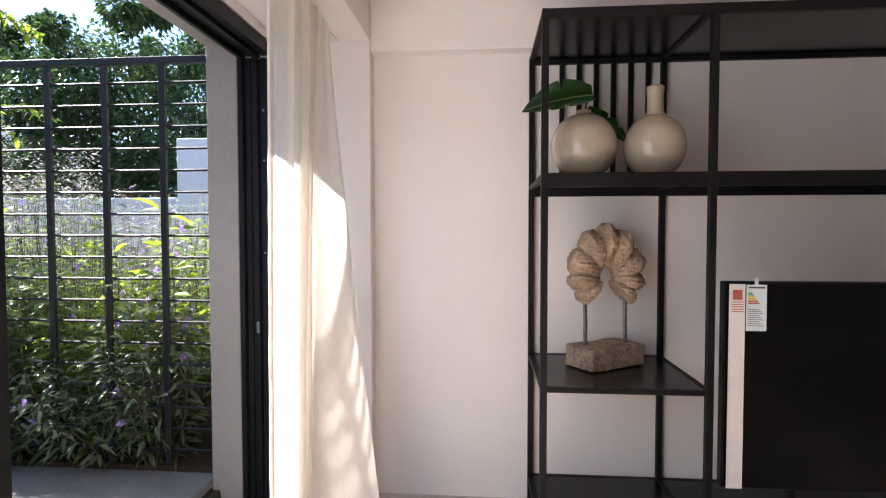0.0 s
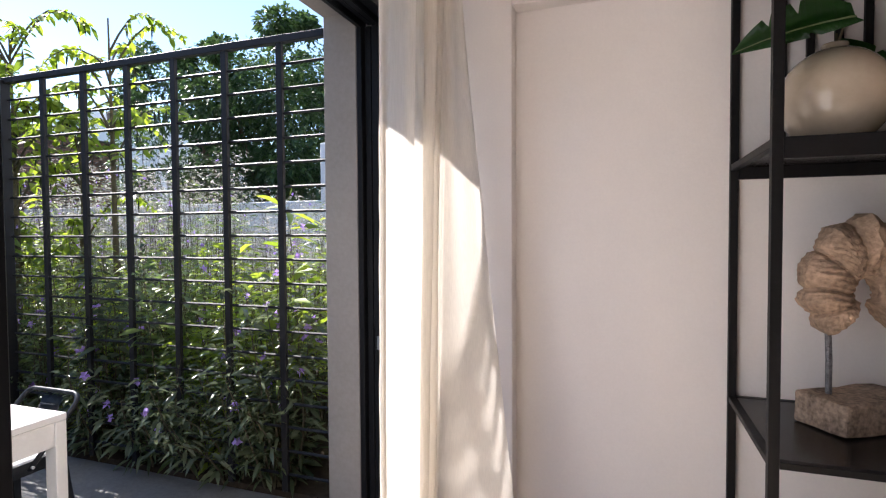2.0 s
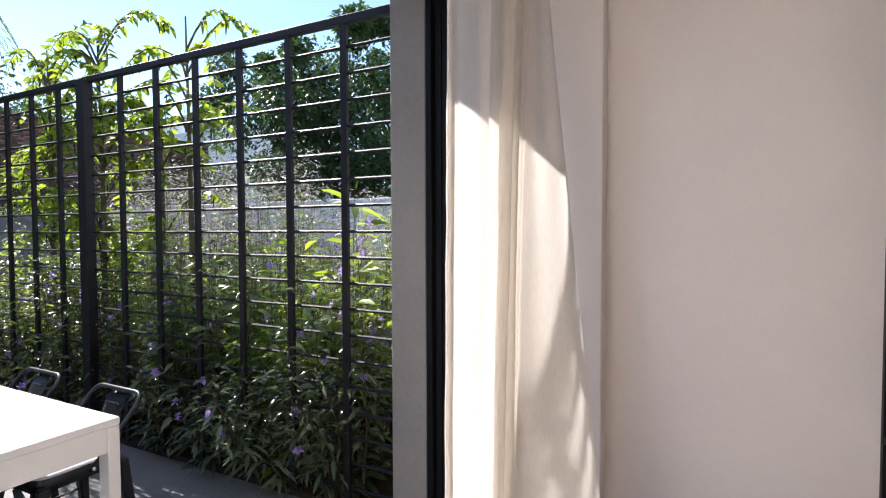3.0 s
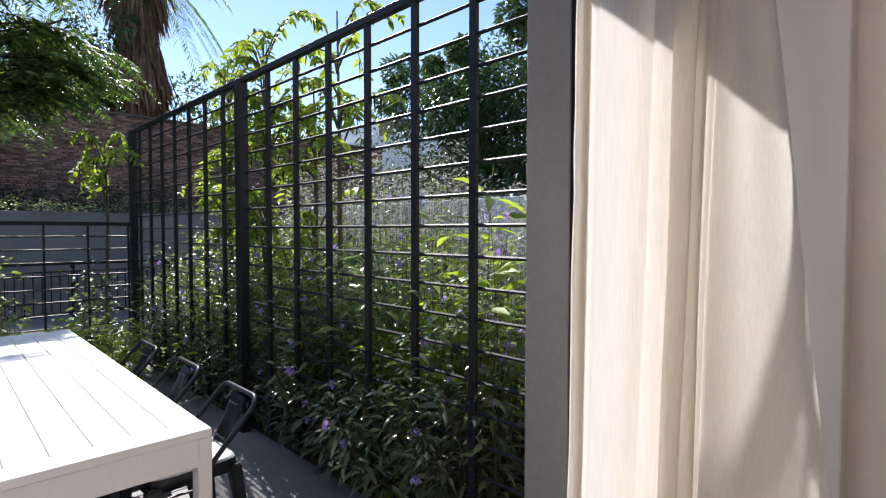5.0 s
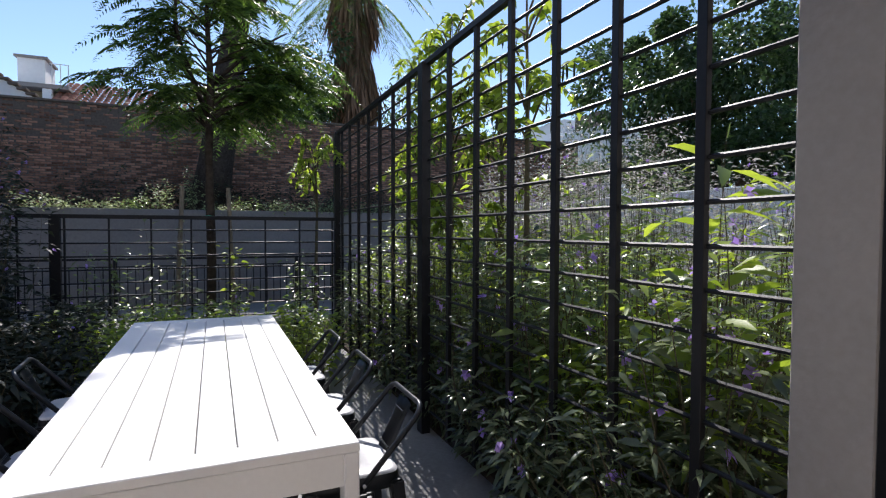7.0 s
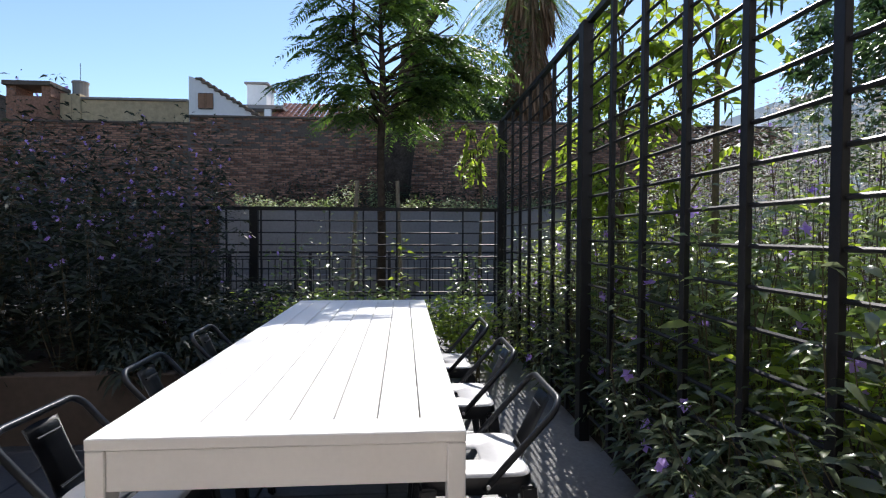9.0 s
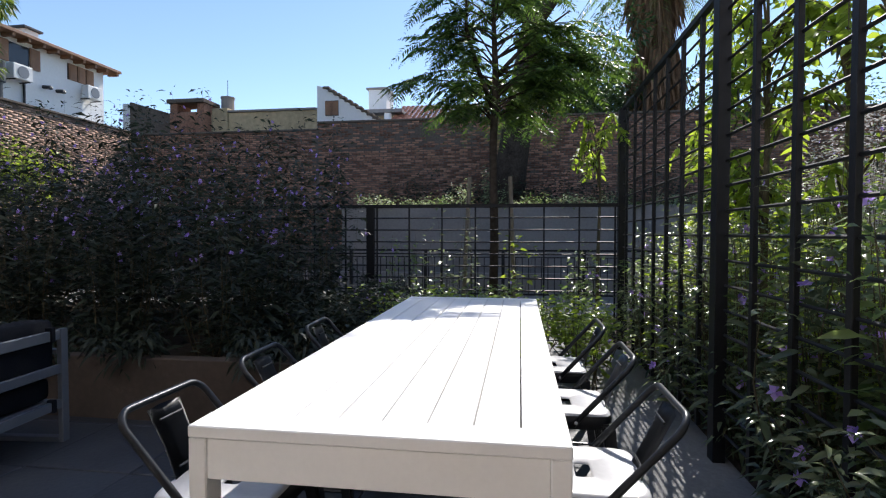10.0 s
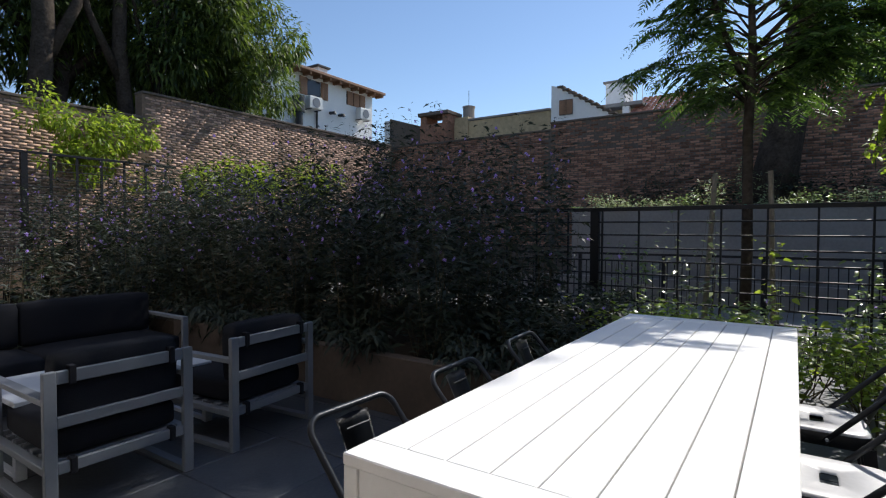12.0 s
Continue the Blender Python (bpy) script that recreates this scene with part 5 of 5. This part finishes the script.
cor = np.array([(-.13, -.085, .0), (.13, -.085, -.045), (.13, .085, -.045), (-.13, .085, 0), (-.13, -.03, .07), (.13, -.03, .03), (.13, .03, .03), (-.13, .03, .07)])
tagged(arrays_object("tiles", base[:, None, :] + cor[None], None, [(0, 1, 5, 4), (4, 5, 6, 7), (7, 6, 2, 3), (1, 2, 6, 5)], TERRACOTTA, tr), kind="stuff")

bw = thing("lean_to", pose(0, 0, -.1), "weathered lean-to wall with a sloping top", "outbuilding")
bm = bmesh.new()
prof = [(-10.6, 0), (-8.7, 0), (-8.7, 4.95), (-10.55, 5.5), (-10.6, 5.5)]
for x in (-17.5, -16.5):
    for y, z in prof:
        bm.verts.new((x, y, z))
bm.verts.ensure_lookup_table()
bm.faces.new([bm.verts[i] for i in range(5)]), bm.faces.new([bm.verts[5 + i] for i in range(5)])
for i in range(5):
    bm.faces.new([bm.verts[j] for j in (i, (i + 1) % 5, 5 + (i + 1) % 5, 5 + i)])
part("wall", bm, MORTAR, bw)
wall_box("white_edge", -17.5, -16.48, -10.85, -10.605, 0, 5.45, WHITEWASH, bw)
bt = thing("black_tank", pose(-17.2, -9.25, 5.1), "small black water tank on a roof", "water tank")
part("tank", tube([(0, 0, -.2), (0, 0, .42)], .2, 14), TANK, bt)
part("neck", tube([(0, 0, .42), (0, 0, .5)], .12, 12), TANK, bt)
ch = thing("brick_chimney", pose(-16.4, -8.3, 4.0), "square brick chimney with a stone cap", "chimney")
for s in (-1, 1):
    part("pillar", box(-.35, .35, s * .45 - .12, s * .45 + .12, .9, 1.18, .01), BRICK, ch)
part("shaft", box(-.4, .4, -.55, .55, 0, .899, .01), BRICK, ch)
part("cap", box(-.45, .45, -.62, .62, 1.181, 1.3, .01), MORTAR, ch)

# far white houses seen through the tall fence
structure("far_white_wall", box(-16, -4.2, 16.2, 16.4, -.1, 2.6, .01), WHITEWASH, "long white garden wall in the distance", "wall")
fw = thing("far_white_house", pose(0, 0, -.1), "white box of a house beyond the garden wall", "house")
wall_box("wall", -8.4, -3.0, 16.8, 22, 0, 4.6, WHITEWASH, fw)
wall_box("parapet", -8.45, -3.0, 16.75, 22, 4.601, 4.7, CONCRETE, fw)
fh = thing("far_flat_house", pose(0, 0, -.1), "distant white flat-roofed house with roof tanks", "house")
wall_box("wall", -31, -21.5, 20, 27, 0, 7.0, WHITEWASH, fh)
wall_box("upper_storey", -31, -26.5, 20.5, 26, 7.001, 8.1, WHITEWASH, fh)
for x in (-25.6, -24.4):
    part("roof_tank", box(x, x + .9, 20.6, 21.5, 7.001, 8.0, .03), MORTAR, fh)
dk = part("window", box(-30, -28.5, 19.95, 20.02, 5.2, 6.4), DARKWIN, fh)


# ---- patio tiles ----
floor_tiles = thing("patio_floor", pose(0, 0, 0), "dark slate paving tiles of the patio", "floor", kind="structure")
TILE = 0.6
tile_mesh = mesh_of(box(-.297, .297, -.297, .297, -.03, 0, .004), "tile", SLATE)
rng_t = random.Random(4)
for i in range(10):
    for j in range(9):
        x, y = XO - .03 - TILE * (i + .5), 2.30 - TILE * (j + .5)
        if x - .3 < -7.5:
            continue
        ob = new("tile", tile_mesh)
        ob.parent, ob.matrix_basis = floor_tiles, pose(x, y, .0 + rng_t.uniform(-.0015, .0015), rng_t.uniform(-.12, .12), rng_t.uniform(-.12, .12), 0)


# ---- brick walls ----
def brick_wall(name, origin, along, length, top_of, label, material, face, singles=(), bed=MORTAR, proud=.007):
    """Courses of slightly uneven bricks over a mortar core; along: 'x' or 'y'; face: the side they stand proud on."""
    rng = np.random.default_rng(len(name) + int(length))
    w = thing(name, pose(*origin), label, "wall", kind="structure")
    bl, bh, pitch_l, pitch_h = .213, .046, .225, .057
    cells, core = [], bmesh.new()
    s = 0.0
    for a, b_, z in top_of:
        if along == "y":
            box(-.28, 0, a, b_, 0, z - .01, bm=core)
        else:
            box(a, b_, *sorted((0, -face * .28)), 0, z - .01, bm=core)
        n_c = int((z - 1.0) / pitch_h)
        for c in range(n_c + 1):
            zc = z - .04 - c * pitch_h
            off = (c % 2) * pitch_l / 2
            k = np.arange(a + off + .13, b_ - .12, pitch_l)
            cells += [(q + rng.normal(0, .006), zc + rng.normal(0, .003)) for q in k if rng.uniform() > .01]
    part("mortar_core", core, bed, w)
    cells = np.array(cells)
    n = len(cells)
    hl = bl / 2 * rng.uniform(.9, 1.04, n)
    hh = bh / 2 * rng.uniform(.85, 1.06, n)
    out = rng.uniform(.2 * proud, proud, n)
    tilt = rng.normal(0, .02, n)
    v = np.zeros((n, 8, 3))
    for i, (su, sd, sv) in enumerate([(-1, 0, -1), (1, 0, -1), (1, 1, -1), (-1, 1, -1), (-1, 0, 1), (1, 0, 1), (1, 1, 1), (-1, 1, 1)]):
        u = cells[:, 0] + su * hl * (1 if sd == 0 else .97)
        d = np.where(sd, out, -.03)
        zz = cells[:, 1] + sv * hh * (1 if sd == 0 else .97) + su * hl * tilt
        if along == "y":
            v[:, i] = np.stack([d, u, zz], 1)
        else:
            v[:, i] = np.stack([u, d * face, zz], 1)
    pick = np.zeros(n, bool)
    if singles:
        near = (cells[:, 0] > singles[0]) & (cells[:, 0] < singles[1]) & (cells[:, 1] > singles[2])
        pick[np.flatnonzero(near)[:300]] = True
    tagged(arrays_object("bricks", v[~pick], None, BOX_FACES, material, w), kind="stuff")
    if pick.any():
        proto = arrays_object("brick", (v[pick][:1] - np.array([0, cells[pick][0][0], cells[pick][0][1]])), None, BOX_FACES, BRICK_ONE, w)
        me = proto.data
        q = cells[pick]
        proto.matrix_basis = pose(0, q[0][0], q[0][1])
        for cu, cz in q[1:]:
            ob = new("brick", me)
            ob.parent, ob.matrix_basis = w, pose(float(rng.uniform(-.008, .008)), float(cu), float(cz))
    # rough capping
    for a, b_, z in top_of:
        b = box(-.32, .04, a, b_, z - .005, z + .05, .01) if along == "y" else box(a, b_, *sorted((.04 * face, -.32 * face)), z - .005, z + .05, .01)
        part("coping", b, MORTAR, w, "dark weathered mortar capping")
    return w


brick_wall("brick_wall", (-15.5, 0, -.1), "y", 24, [(-9.7, -3.9, 4.22), (-3.9, 13, 4.42)], "old dark red brick wall across the end of the gardens", BRICK, 1, (-3.5, 1.5, 3.2))
part("pilaster", box(-15.5, -15.40, -4.1, -3.85, 0, 4.2, .01), BRICK, bpy.data.objects["brick_wall"])
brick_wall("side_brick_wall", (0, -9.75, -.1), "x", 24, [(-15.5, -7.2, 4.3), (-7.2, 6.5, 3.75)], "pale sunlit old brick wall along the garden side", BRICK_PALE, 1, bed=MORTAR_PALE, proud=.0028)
